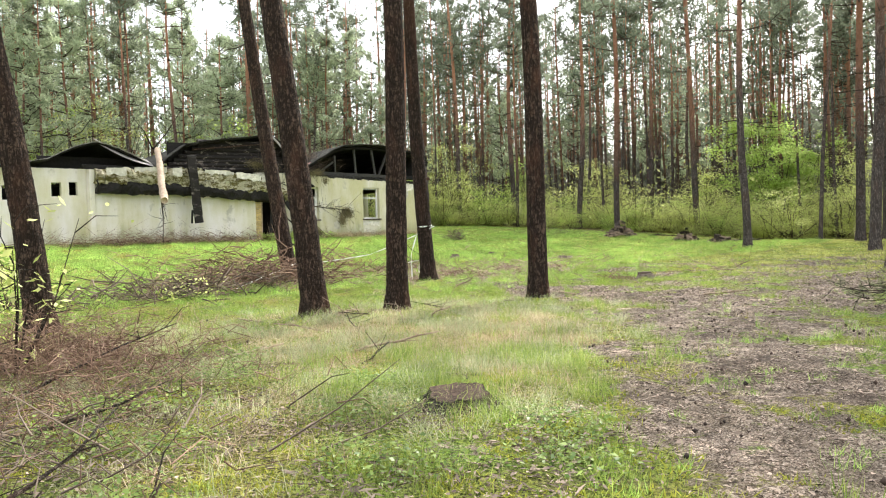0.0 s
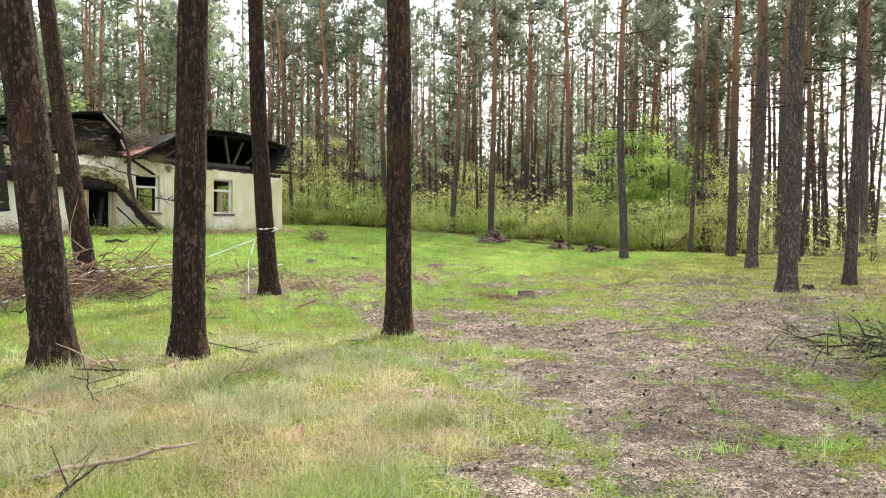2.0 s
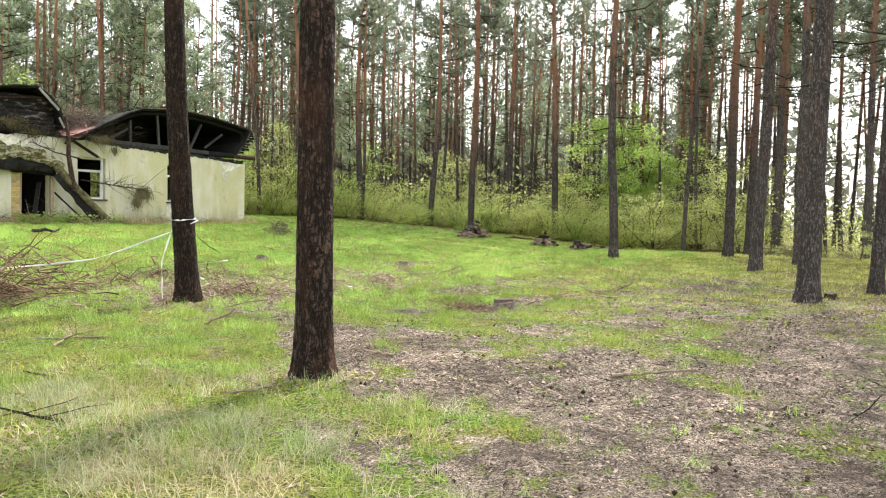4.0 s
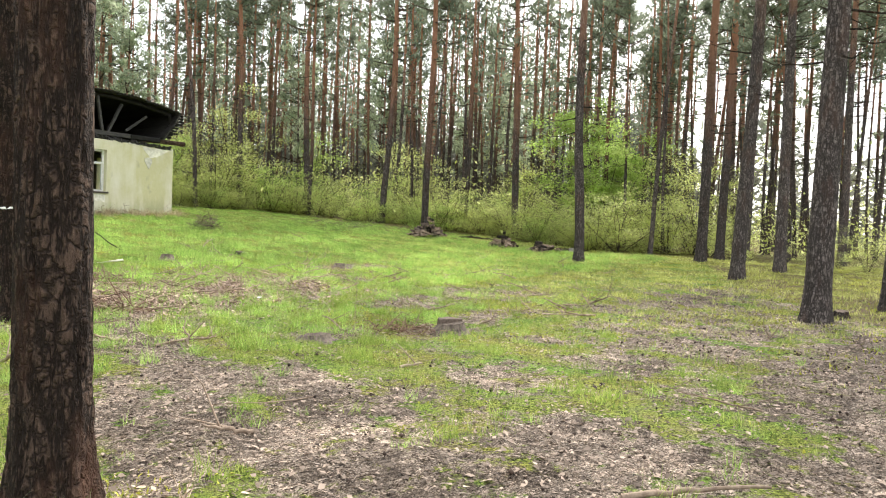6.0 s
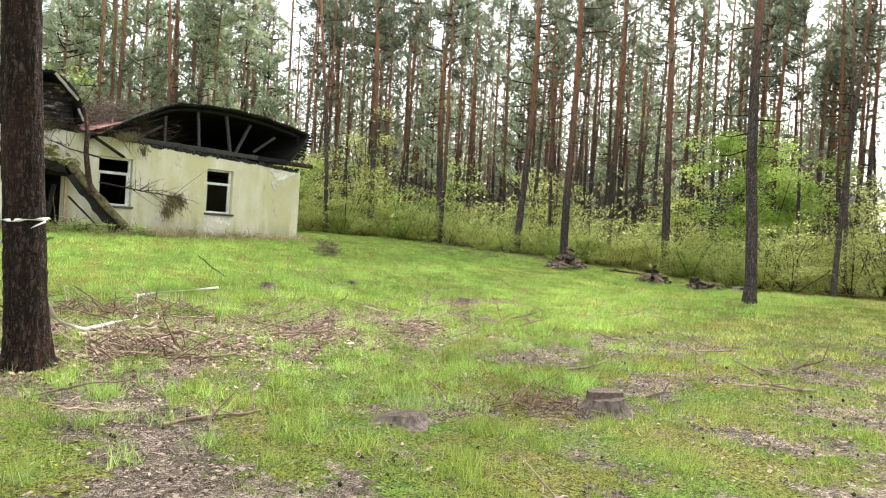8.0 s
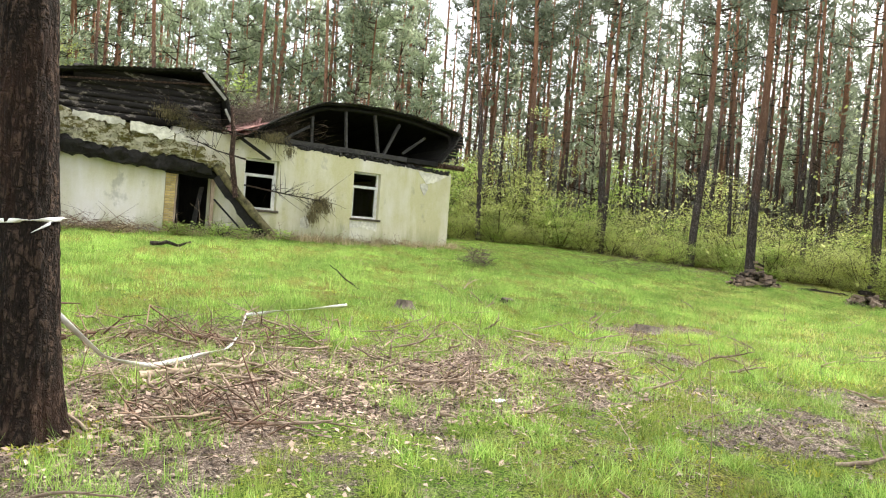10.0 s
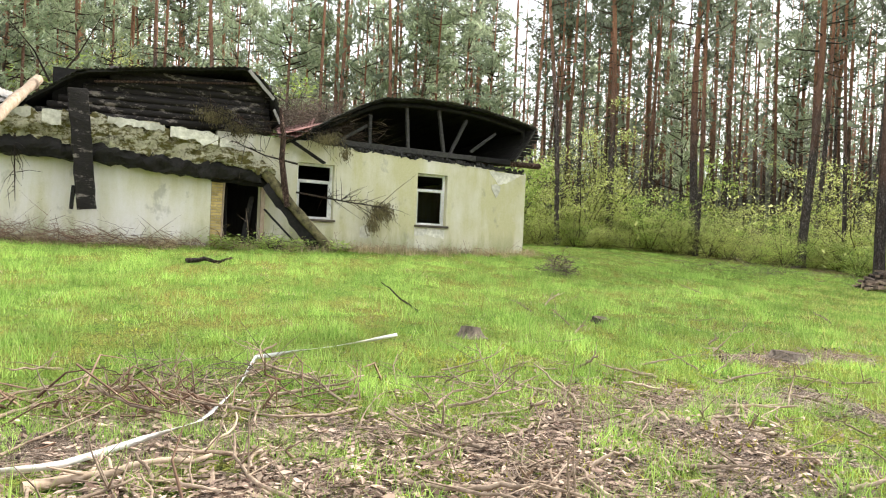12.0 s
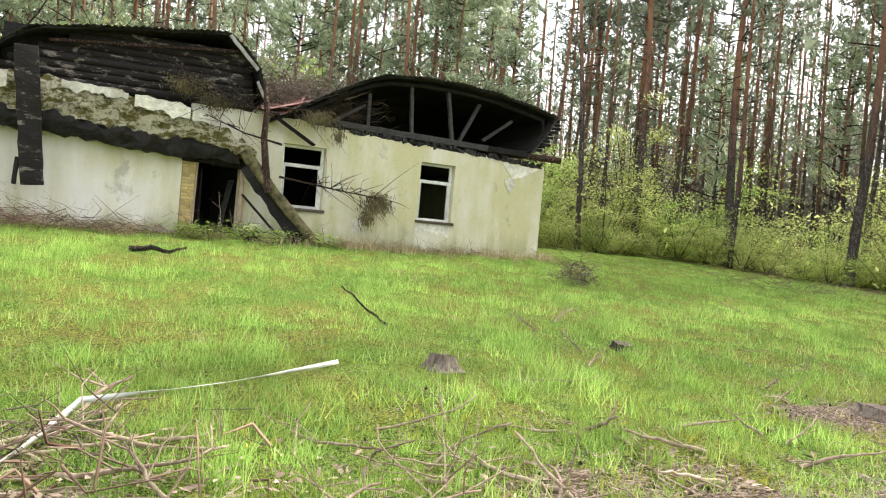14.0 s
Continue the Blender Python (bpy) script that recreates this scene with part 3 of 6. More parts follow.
part("wall", side_wall(), PLASTER, house, "whitewashed end wall with an empty window")
part("wall", wall_with_holes(-3.0, 25.68, 0.7, ragged(lambda x: 4.1, 0.1, 9.0), 50.0, 50.36, [(19, 20.2, 2, 3.7), (23.0, 24.1, 2, 3.7)]), MASONRY_BLACK, house)
part("interior_wall", box(bmesh.new(), 16.3, 16.5, FRONT + 0.4, 49.9, 0.7, 4.1), MASONRY_BLACK, house)
part("interior_wall", box(bmesh.new(), 6.9, 25.3, 46.2, 46.4, 0.7, 2.0), MASONRY_BLACK, house)
part("interior_wall", box(bmesh.new(), 6.9, 20.6, 46.2, 46.4, 2.0, 4.1), MASONRY_BLACK, house)
part("floor_slab", box(bmesh.new(), -2.9, 25.3, FRONT + 0.4, 49.9, 0.95, 1.08), MASONRY_BLACK, house)
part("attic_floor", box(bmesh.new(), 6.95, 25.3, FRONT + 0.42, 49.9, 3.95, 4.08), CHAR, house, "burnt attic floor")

# white-painted brick wing with small square windows, behind a corner post
WING_HOLES = [(5.35, 5.75, 3.15, 3.75), (6.05, 6.4, 3.2, 3.78), (3.5, 4.0, 3.0, 3.6), (2.2, 2.7, 3.0, 3.6)]


def brick_courses():
    """Whitewashed brickwork, laid course by course round the small windows."""
    bm = bmesh.new()
    rnd = random.Random(4)
    row = 0
    z = 0.8
    while z < 4.3:
        x = 3.0 + (0.13 if row % 2 else 0.0)
        while x < 6.74:
            xe = min(x + 0.25, 6.74)
            if not any(h[0] - 0.02 < xe and x < h[1] + 0.02 and h[2] - 0.02 < z + 0.115 and z < h[3] + 0.02 for h in WING_HOLES) and xe - x > 0.05:
                box(bm, x, xe, FRONT + 0.288 + rnd.uniform(-0.003, 0.004), FRONT + 0.302, z, z + 0.115)
            x += 0.262
        z += 0.127
        row += 1
    return bm


part("wall", wall_with_holes(-3.0, 6.76, 0.7, ragged(lambda x: 4.36, 0.03, 6.0), FRONT + 0.3, FRONT + 0.6, WING_HOLES), PLASTER, house, "whitewashed brick wall with small square windows")
tagged(part("brickwork", brick_courses(), PLASTER, house), kind="stuff")
part("corner_post", box(bmesh.new(), 6.76, 6.99, FRONT - 0.16, FRONT + 0.5, 0.7, 4.48, bevel=0.02), PLASTER, house)


def window_unit(name, hole):
    xa, xb, za, zb = hole
    yf = FRONT + 0.2
    w = thing(name, (0, 0, 0), "white painted window frame with broken panes over a dark sill", "")
    w.parent = house
    t = 0.075
    mid = za + (zb - za) * 0.68
    for a, b, c, d in ((xa, xa + t, za, zb), (xb - t, xb, za, zb), (xa + t, xb - t, za, za + t), (xa + t, xb - t, zb - t, zb), (xa + t, xb - t, mid - 0.05, mid + 0.05)):
        part("frame", box(bmesh.new(), a, b, yf, yf + 0.09, c, d, bevel=0.008), FRAME_PAINT, w)
    part("sash", box(bmesh.new(), xa + t, xa + t + 0.05, yf - 0.02, yf + 0.04, za + t, mid - 0.05, bevel=0.006), FRAME_PAINT, w)
    part("sash", box(bmesh.new(), xb - t - 0.06, xb - t, yf - 0.02, yf + 0.04, za + t, mid - 0.05, bevel=0.006), FRAME_PAINT, w)
    part("sill", box(bmesh.new(), xa - 0.06, xb + 0.06, FRONT - 0.1, FRONT + 0.2, za - 0.075, za - 0.002, bevel=0.012), SILL, w, "dark weathered window sill")
    return w


window_unit("window", WIN_1)
window_unit("window", WIN_2)

# door opening: yellow brick pier, charred lintel and posts
pier = part("brick_pier", box(bmesh.new(), 14.63, 14.99, FRONT - 0.045, FRONT + 0.3, 0.7, 3.12), MORTAR, house, "pier of yellow bricks beside the doorway")
part("door_post", bar((16.17, FRONT - 0.05, 0.8), (16.14, FRONT - 0.05, 3.25), 0.13, 0.12, 0.01, 0.012, 3), PALE_WOOD, house, "splintered pale door post")
part("lintel", bar((14.6, FRONT - 0.12, 3.06), (16.25, FRONT - 0.12, 3.0), 0.2, 0.26, 0.02, 0.03, 5), CHAR, house, "charred lintel")
part("door_post", bar((14.96, FRONT - 0.04, 0.8), (15.0, FRONT - 0.04, 3.0), 0.06, 0.06, 0.01, 0.012, 4), PALE_WOOD, house)
part("door_leaf", bar((15.12, FRONT + 0.75, 1.05), (15.1, FRONT + 0.8, 2.85), 0.06, 0.5, 0.01, 0.01, 6), CHAR, house, "scorched door hanging open inside")
part("debris_board", bar((15.7, FRONT + 0.5, 1.05), (16.0, FRONT + 0.7, 2.6), 0.2, 0.04, 0.01, 0.01, 6), CHAR_GREY, house)


# sagging cornice over the blank wall: crumbling mossy plaster above, charred timber below
def sagging(x0, x1, top, low, y0, y1, amp, seed):
    bm = bmesh.new()
    xs = np.arange(x0, x1 + 0.01, 0.07)
    rings = []
    for x in xs:
        a, b = low(x), top(x)
        ring = []
        for k in range(9):
            z = a + (b - a) * k / 8
            ring.append((x, y0 + 0.1 * math.sin(k / 8 * 3.14) * -1, z))
        for k in range(4):
            ring.append((x, y1, b + (a - b) * k / 3))
        rings.append([bm.verts.new(Vector(p) + noise.turbulence_vector(Vector(p) * 2.6 + Vector((seed, 0, 0)), 3, False) * amp) for p in ring])
    for r, s in zip(rings, rings[1:]):
        for k in range(len(r)):
            bm.faces.new([r[k], s[k], s[(k + 1) % len(r)], r[(k + 1) % len(r)]])
    bm.faces.new(rings[0][::-1])
    bm.faces.new(rings[-1])
    bmesh.ops.recalc_face_normals(bm, faces=bm.faces)
    return bm


def cornice_low(x):
    return np.interp(x, [7, 11.5, 13.0, 14.6, 16.2], [3.7, 3.62, 3.5, 3.4, 3.25])


def cornice_top(x):
    return np.interp(x, [7, 9, 11.4, 14.4, 15.3, 16.0, 16.4], [4.3, 4.4, 4.42, 4.25, 3.95, 3.55, 3.35])


part("cornice", sagging(7.0, 16.3, cornice_top, cornice_low, FRONT - 0.55, FRONT - 0.06, 0.17, 1.0), CORNICE, house, "crumbling plaster cornice overgrown with moss")
part("charred_beam", sagging(7.0, 16.0, lambda x: cornice_low(x) + 0.12, lambda x: cornice_low(x) - 0.42 + 0.1 * max(0, x - 14.5), FRONT - 0.5, FRONT - 0.12, 0.1, 9.0), CHAR, house, "charred beam under the cornice")
def torn_patch(x0, x1, top, low, seed, y):
    """A thin flat patch with a torn lower edge."""
    bm = bmesh.new()
    cols = []
    for x in np.arange(x0, x1, 0.05):
        jag = 0.07 * noise.noise(Vector((x * 6, seed, 0))) + 0.04 * noise.noise(Vector((x * 19, seed, 1)))
        cols.append([bm.verts.new((x, yy, z)) for yy, z in ((y, low(x) + jag), (y, top(x)), (y + 0.02, top(x)), (y + 0.02, low(x) + jag))])
    for a, b in zip(cols, cols[1:]):
        for k in range(4):
            bm.faces.new([a[k], b[k], b[(k + 1) % 4], a[(k + 1) % 4]])
    bm.faces.new(cols[0][::-1])
    bm.faces.new(cols[-1])
    bmesh.ops.recalc_face_normals(bm, faces=bm.faces)
    return bm


for x, w, d in ((7.3, 0.9, 0.3), (8.5, 1.5, 0.16), (10.2, 0.5, 0.34), (11.75, 1.5, 0.15), (13.35, 1.3, 0.26), (14.7, 0.5, 0.2)):
    part("plaster_slab", torn_patch(x, x + w, lambda u: float(cornice_top(u)) + 0.03 + 0.05 * noise.noise(Vector((u * 4, 3, 0))), lambda u: float(cornice_top(u)) - d + 0.14 * noise.noise(Vector((u * 2.7, 8, 1))), x, FRONT - 0.74), RENDER_COAT, house, "pale slab of loose plaster")

# burnt log gable of the middle roof
for k in range(8):
    z = 4.48 + 0.19 * k
    xa = np.interp(z, [4.4, 5.1, 5.6], [9.9, 10.9, 11.8])
    pts = [(x, FRONT + 0.02 + 0.04 * noise.noise(Vector((x, k, 0))) + (0.12 if k > 3 else 0), z + 0.12 * (x - 9.9) / 6.6 * 0.8 + 0.015 * noise.noise(Vector((x * 2, k, 5)))) for x in np.arange(xa, 16.35, 0.3)]
    child("log", mesh_from("log", *tube(pts, 0.115, 8, True, 0.1, k), CHAR_LOG, True), house)
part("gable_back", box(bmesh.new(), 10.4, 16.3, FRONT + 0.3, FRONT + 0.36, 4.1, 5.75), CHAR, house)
part("wall_plate", bar((11.4, FRONT - 0.2, 5.4), (15.9, FRONT - 0.2, 5.95), 0.05, 0.06, 0.01, 0.012, 12), BARK_RED, house, "scorched brown eaves board")

# vaulted roofs: each board runs back from the gable along the vault
ROOF_WEST = [(1.0, 4.3), (3.6, 4.35), (5.2, 4.65), (6.2, 5.2), (7.1, 5.48), (8.0, 5.25), (8.8, 4.9), (9.5, 4.52)]
ROOF_MIDDLE = [(9.6, 4.45), (10.3, 5.0), (11.05, 5.55), (12.6, 5.85), (14.2, 6.08), (15.45, 6.28), (15.95, 5.9), (16.3, 5.47), (16.5, 4.75)]
ROOF_EAST = [(16.7, 4.2), (17.4, 4.6), (18.2, 5.1), (19.25, 5.68), (19.95, 5.98), (21.2, 6.1), (22.5, 6.12), (23.7, 6.03), (24.8, 5.85), (25.75, 5.68), (25.45, 5.12), (24.95, 4.5)]


def resample(profile, step):
    p = np.array(profile, float)
    s = np.concatenate([[0], np.cumsum(np.hypot(*np.diff(p, axis=0).T))])
    q = np.linspace(0, s[-1], max(3, int(s[-1] / step)))
    return np.stack([np.interp(q, s, p[:, 0]), np.interp(q, s, p[:, 1])], -1)


def vault(name, profile, y0, y1, label, metal, seed):
    roof = thing(name, (0, 0, 0), label, "")
    roof.parent = house
    rnd = random.Random(seed)
    pts = resample(profile, 0.27)
    for (ax, az), (bx, bz) in zip(pts, pts[1:]):
        d = Vector((bx - ax, 0, bz - az))
        n = Vector((-d.z, 0, d.x)).normalized()
        front = y0 + rnd.uniform(-0.09, 0.07)
        bm = bmesh.new()
        f = [Vector((ax, front, az)), Vector((bx, front + rnd.uniform(-0.02, 0.02), bz))]
        lift = n * rnd.uniform(-0.012, 0.012)
        drop = Vector((0, 0, -0.35))
        corners = []
        for y, extra in ((0, Vector()), (y1 - front, drop)):
            for q in (f[0], f[1]):
                for t in (0.0, 0.05):
                    corners.append(bm.verts.new(q + Vector((0, y, 0)) + extra + lift + n * t))
        for face in ((0, 1, 3, 2), (4, 6, 7, 5), (0, 4, 5, 1), (2, 3, 7, 6), (1, 5, 7, 3), (0, 2, 6, 4)):
            bm.faces.new([corners[i] for i in face])
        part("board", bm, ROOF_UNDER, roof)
    sheet = resample(profile, 0.038)
    nrm = np.gradient(sheet, axis=0)
    nrm = np.stack([-nrm[:, 1], nrm[:, 0]], -1) / np.linalg.norm(nrm, axis=1)[:, None]
    wave = 0.075 + 0.014 * np.where(np.arange(len(sheet)) // 2 % 2, 1, -1)
    outer = sheet + nrm * wave[:, None]
    ys = np.linspace(y0 - 0.1, y1, 12)
    v = np.array([[x + 0.01 * math.sin(y * 3 + x), y + (0.05 * math.sin(x * 5) if i == 0 else 0), z - 0.35 * (y - y0) / (y1 - y0)] for i, y in enumerate(ys) for x, z in outer])
    m = len(outer)
    i, j = np.meshgrid(np.arange(len(ys) - 1), np.arange(m - 1), indexing="ij")
    a = i * m + j
    faces = np.stack([a, a + 1, a + m + 1, a + m], -1).reshape(-1, 4)
    ob = child("roof_sheet", mesh_from("roof_sheet", v, faces, metal), roof, "weathered corrugated roof sheet")
    so = ob.modifiers.new("thick", "SOLIDIFY")
    so.thickness = 0.008
    return roof


vault("roof", ROOF_WEST, FRONT - 0.1, 49.6, "sagging corrugated vaulted roof, charred underneath", TIN, 1)
vault("roof", ROOF_MIDDLE, FRONT - 0.35, 49.6, "charred vaulted roof over a burnt log gable", TIN_DARK, 2)
vault("roof", ROOF_EAST, FRONT - 0.25, 49.6, "charred vaulted roof open at the gable", TIN_DARK, 3)
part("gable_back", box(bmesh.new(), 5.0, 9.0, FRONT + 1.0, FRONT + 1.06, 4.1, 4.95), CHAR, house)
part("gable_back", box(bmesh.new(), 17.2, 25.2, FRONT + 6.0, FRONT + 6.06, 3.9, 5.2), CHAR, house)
part("eaves_beam", bar((6.5, FRONT - 0.1, 4.42), (10.2, FRONT - 0.1, 4.4), 0.2, 0.2, 0.02, 0.02, 31), CHAR, house)

def loose_sheet(corners, label, mat, ribs=26):
    """A bent corrugated sheet between four corners."""
    a, b, c, d = (np.array(p, float) for p in corners)
    m, n = ribs * 4 + 1, 7
    s, t = np.meshgrid(np.linspace(0, 1, m), np.linspace(0, 1, n), indexing="ij")
    s, t = s[:, :, None], t[:, :, None]
    p = (a * (1 - s) + b * s) * (1 - t) + (d * (1 - s) + c * s) * t
    p[:, :, 2] += 0.018 * np.sin(np.arange(m) * np.pi / 2)[:, None] - 0.12 * np.sin(s[:, :, 0] * np.pi) + 0.04 * np.sin(t[:, :, 0] * 5)
    i, j = np.meshgrid(np.arange(m - 1), np.arange(n - 1), indexing="ij")
    k = i * n + j
    ob = child("loose_sheet", mesh_from("loose_sheet", p.reshape(-1, 3), np.stack([k, k + n, k + n + 1, k + 1], -1).reshape(-1, 4), mat, True), house, label)
    ob.modifiers.new("thick", "SOLIDIFY").thickness = 0.006


loose_sheet([(7.25, FRONT - 0.15, 5.42), (9.45, FRONT - 0.45, 4.5), (9.8, FRONT + 1.4, 5.05), (7.5, FRONT + 1.6, 5.95)], "bent pale corrugated sheet sagging from the roof", TIN)
loose_sheet([(16.45, FRONT - 0.55, 4.35), (17.5, FRONT - 0.35, 4.75), (18.0, FRONT + 0.9, 5.4), (16.6, FRONT + 0.8, 4.9)], "crumpled rusty red corrugated sheet", TIN_RED, 12)

# bow truss in the open east gable
TRUSS_Y = FRONT + 0.12
part("truss_chord", bar((18.4, TRUSS_Y, 4.5), (24.6, TRUSS_Y, 4.42), 0.14, 0.18, 0.015, 0.012, 41), CHAR_GREY, house)
for (xa, za), (xb, zb), w in (((19.62, 4.5), (19.6, 5.5), 0.1), ((21.0, 4.5), (20.9, 5.9), 0.12), ((22.36, 4.45), (22.1, 5.95), 0.14), ((22.58, 4.5), (23.2, 5.75), 0.14), ((23.4, 4.65), (24.4, 5.4), 0.1), ((18.5, 4.5), (19.5, 5.15), 0.1)):
    part("truss_strut", bar((xa, TRUSS_Y + 0.02, za), (xb, TRUSS_Y + 0.02, zb), w, 0.1, 0.012, 0.01, xa), CHAR_GREY, house)
rim = resample([(x, z - 0.1) for x, z in ROOF_EAST], 0.5)
child("truss_bow", mesh_from("truss_bow", *tube([(x, TRUSS_Y, z) for x, z in rim], 0.09, 6, True, 0.15, 3), CHAR, True), house)
part("burnt_purlin", bar((23.6, FRONT + 0.1, 4.42), (24.9, FRONT - 0.1, 4.38), 0.2, 0.2, 0.03, 0.03, 51), CHAR, house)
child("pole_end", mesh_from("pole_end", *tube([(23.9, FRONT + 0.5, 4.36), (25.0, FRONT, 4.36), (26.1, FRONT - 0.25, 4.34)], 0.1, 10, True, 0.1, 7), BARK_RED, True), house, "reddish pole end jutting from the eaves")

# loose board ends that hang out under the east roof's torn side
for k in range(10):
    q = k / 9
    bx, bz = 25.78 - 0.62 * q, 5.6 - 0.98 * q
    part("hanging_slat", bar((bx, FRONT + 0.1, bz), (bx + 0.05 + 0.04 * (k % 3), FRONT - 0.42 - 0.09 * (k * 5 % 4), bz - 0.05 - 0.03 * (k % 4)), 0.03, 0.1, 0.006, 0.01, 90 + k), ROOF_UNDER, house)

# crumbled wall head
def rubble_line():
    bm = bmesh.new()
    rnd = random.Random(9)
    for k in range(520):
        x = rnd.uniform(16.6, 25.6)
        s = rnd.uniform(0.02, 0.07)
        m = pose(x, FRONT + rnd.uniform(-0.03, 0.3), east_top(x) + rnd.uniform(0.0, 0.14), rnd.uniform(0, 360), rnd.uniform(0, 360), rnd.uniform(0, 360))
        box(bm, -s, s, -s * 0.7, s * 0.7, -s * 0.5, s * 0.5, m)
    return bm


tagged(part("rubble", rubble_line(), CHAR_GREY, house, "burnt rubble along the wall head"), kind="stuff")
part("broken_plaster", torn_patch(23.5, 25.66, lambda x: float(east_top(x)) - 0.03, lambda x: float(np.interp(x, [23.0, 23.6, 24.1, 24.5, 24.8, 25.1, 25.4, 25.66], [4.4, 4.15, 4.05, 3.6, 3.62, 3.78, 3.95, 4.1])), 4, FRONT - 0.022), RENDER_COAT, house, "pale patch where plaster fell off")
part("broken_plaster", torn_patch(24.25, 24.6, lambda x: 3.6 - 0.3 * abs(x - 24.4), lambda x: 3.1 + 1.6 * abs(x - 24.45), 6, FRONT - 0.03), RENDER_COAT, house)
part("broken_plaster", torn_patch(19.35, 19.75, lambda x: 1.9 - 0.4 * abs(x - 19.55), lambda x: 1.45 + 0.3 * abs(x - 19.5), 7, FRONT - 0.007), RENDER_COAT, house)
part("broken_plaster", torn_patch(21.3, 22.5, lambda x: 1.9, lambda x: 1.62 + 0.05 * math.sin(x * 5), 8, FRONT - 0.007), RENDER_COAT, house)
part("roof_edge_sheet", bar((15.5, FRONT - 0.42, 6.26), (16.28, FRONT - 0.4, 5.5), 0.04, 0.1, 0.01, 0.015, 81), TIN, house, "pale torn edge of roof sheet")
part("roof_edge_sheet", bar((16.28, FRONT - 0.4, 5.2), (16.5, FRONT - 0.4, 4.8), 0.05, 0.08, 0.01, 0.02, 82), TIN, house)

# hanging plank, fallen log, red sheet
part("hanging_plank", bar((11.0, FRONT - 0.95, 5.05), (11.33, FRONT - 0.85, 1.9), 0.07, 0.5, 0.012, 0.035, 61), CHAR_LOG, house, "charred board hanging from the eaves")
part("hanging_plank", bar((11.0, FRONT - 0.9, 2.5), (10.96, FRONT - 0.88, 1.88), 0.06, 0.1, 0.01, 0.012, 62), CHAR, house)
part("red_sheet", bar((16.5, FRONT - 0.3, 4.5), (17.9, FRONT + 0.3, 5.05), 0.75, 0.02, 0.004, 0.02, 63), TIN_RED, house, "bent rusty red roof sheet")
part("fallen_board", bar((16.9, FRONT - 0.25, 4.35), (18.0, FRONT - 0.22, 3.75), 0.26, 0.05, 0.01, 0.01, 64), CHAR, house)


def fallen_log(name, pts, r0, r1, mat, label, seed, segs=14):
    p = np.array(pts, float)
    t = np.linspace(0, 1, len(p))
    q = np.linspace(0, 1, 26)
    path = np.stack([np.interp(q, t, p[:, k]) for k in range(3)], -1)
    log = thing(name, (0, 0, 0), label, "log")
    child("trunk", mesh_from("trunk", *tube(path, np.linspace(r0, r1, 26) * (1 + 0.06 * np.sin(q * 23 + seed)), segs, True, 0.1, seed), mat, True), log)
    return log


pole = fallen_log("fallen_tree", [(8.6, 36.0, 2.79), (9.08, 37.5, 3.62), (9.6, 39.0, 4.6), (10.05, 40.4, 5.4)], 0.155, 0.13, PALE_WOOD, "barkless pine trunk fallen across the burnt roofs", 5)
charred_log = fallen_log("charred_log", [(15.9, FRONT - 0.4, 3.55), (16.9, FRONT - 0.75, 2.3), (18.15, FRONT - 1.1, 0.95)], 0.17, 0.12, MOSSY_LOG, "mossy half-burnt log leaning against the wall", 6)
part("split_board", bar((16.2, FRONT - 0.55, 3.0), (17.75, FRONT - 0.85, 1.05), 0.07, 0.5, 0.01, 0.08, 71), CHAR, charred_log, "charred split board")
part("split_board", bar((16.15, FRONT - 0.3, 2.2), (17.2, FRONT - 0.6, 1.1), 0.1, 0.06, 0.01, 0.01, 72), CHAR, charred_log)


# ---- trees ----
def trunk_mesh(height, r0, lean, segs, rings, seed, relief=0.0, flare=0.35):
    """A slightly bent, tapered pine trunk that stands at the origin."""
    rnd = np.random.RandomState(seed)
    h = np.linspace(0, 1, rings) ** (1.25 if rings < 100 else 1.9) * (height + 0.3) - 0.3
    ax, ay, pa, pb = rnd.uniform(-0.16, 0.16), rnd.uniform(-0.16, 0.16), rnd.uniform(0, 6), rnd.uniform(0, 6)
    k = np.clip(h, 0, None)
    px = lean[0] * k + ax * (np.sin(k * 0.33 + pa) - math.sin(pa)) * np.minimum(k / 4, 1)
    py = lean[1] * k + ay * (np.sin(k * 0.29 + pb) - math.sin(pb)) * np.minimum(k / 4, 1)
    r = r0 * (1 - 0.72 * np.clip(k / height, 0, 1) ** 1.1) * (1 + flare * np.exp(-np.clip(h, 0, None) * 4.5))
    v, f = tube(np.stack([px, py, h], -1), r, segs, False)
    v = v.reshape(rings, segs, 3)
    c = np.stack([px, py, h], -1)[:, None, :]
    ang = np.linspace(0, 2 * np.pi, segs, endpoint=False)
    lobes = 1 + (0.09 * np.sin(ang * 5 + seed) + 0.05 * np.sin(ang * 3))[None, :] * np.exp(-np.clip(h, 0, None) * 3)[:, None]
    if relief:
        d = np.array([[min(1.0, abs(noise.noise(Vector((math.cos(a) * 3.4, math.sin(a) * 3.4, z * 1.3 + seed)))) / 0.22) for a in ang] for z in h])
        lobes = lobes * (1 + relief * (d - 0.6) + relief * 0.35 * rnd.uniform(-1, 1, d.shape))
    v = c + (v - c) * lobes[:, :, None]
    return v.reshape(-1, 3), f, np.stack([px, py, h], -1)


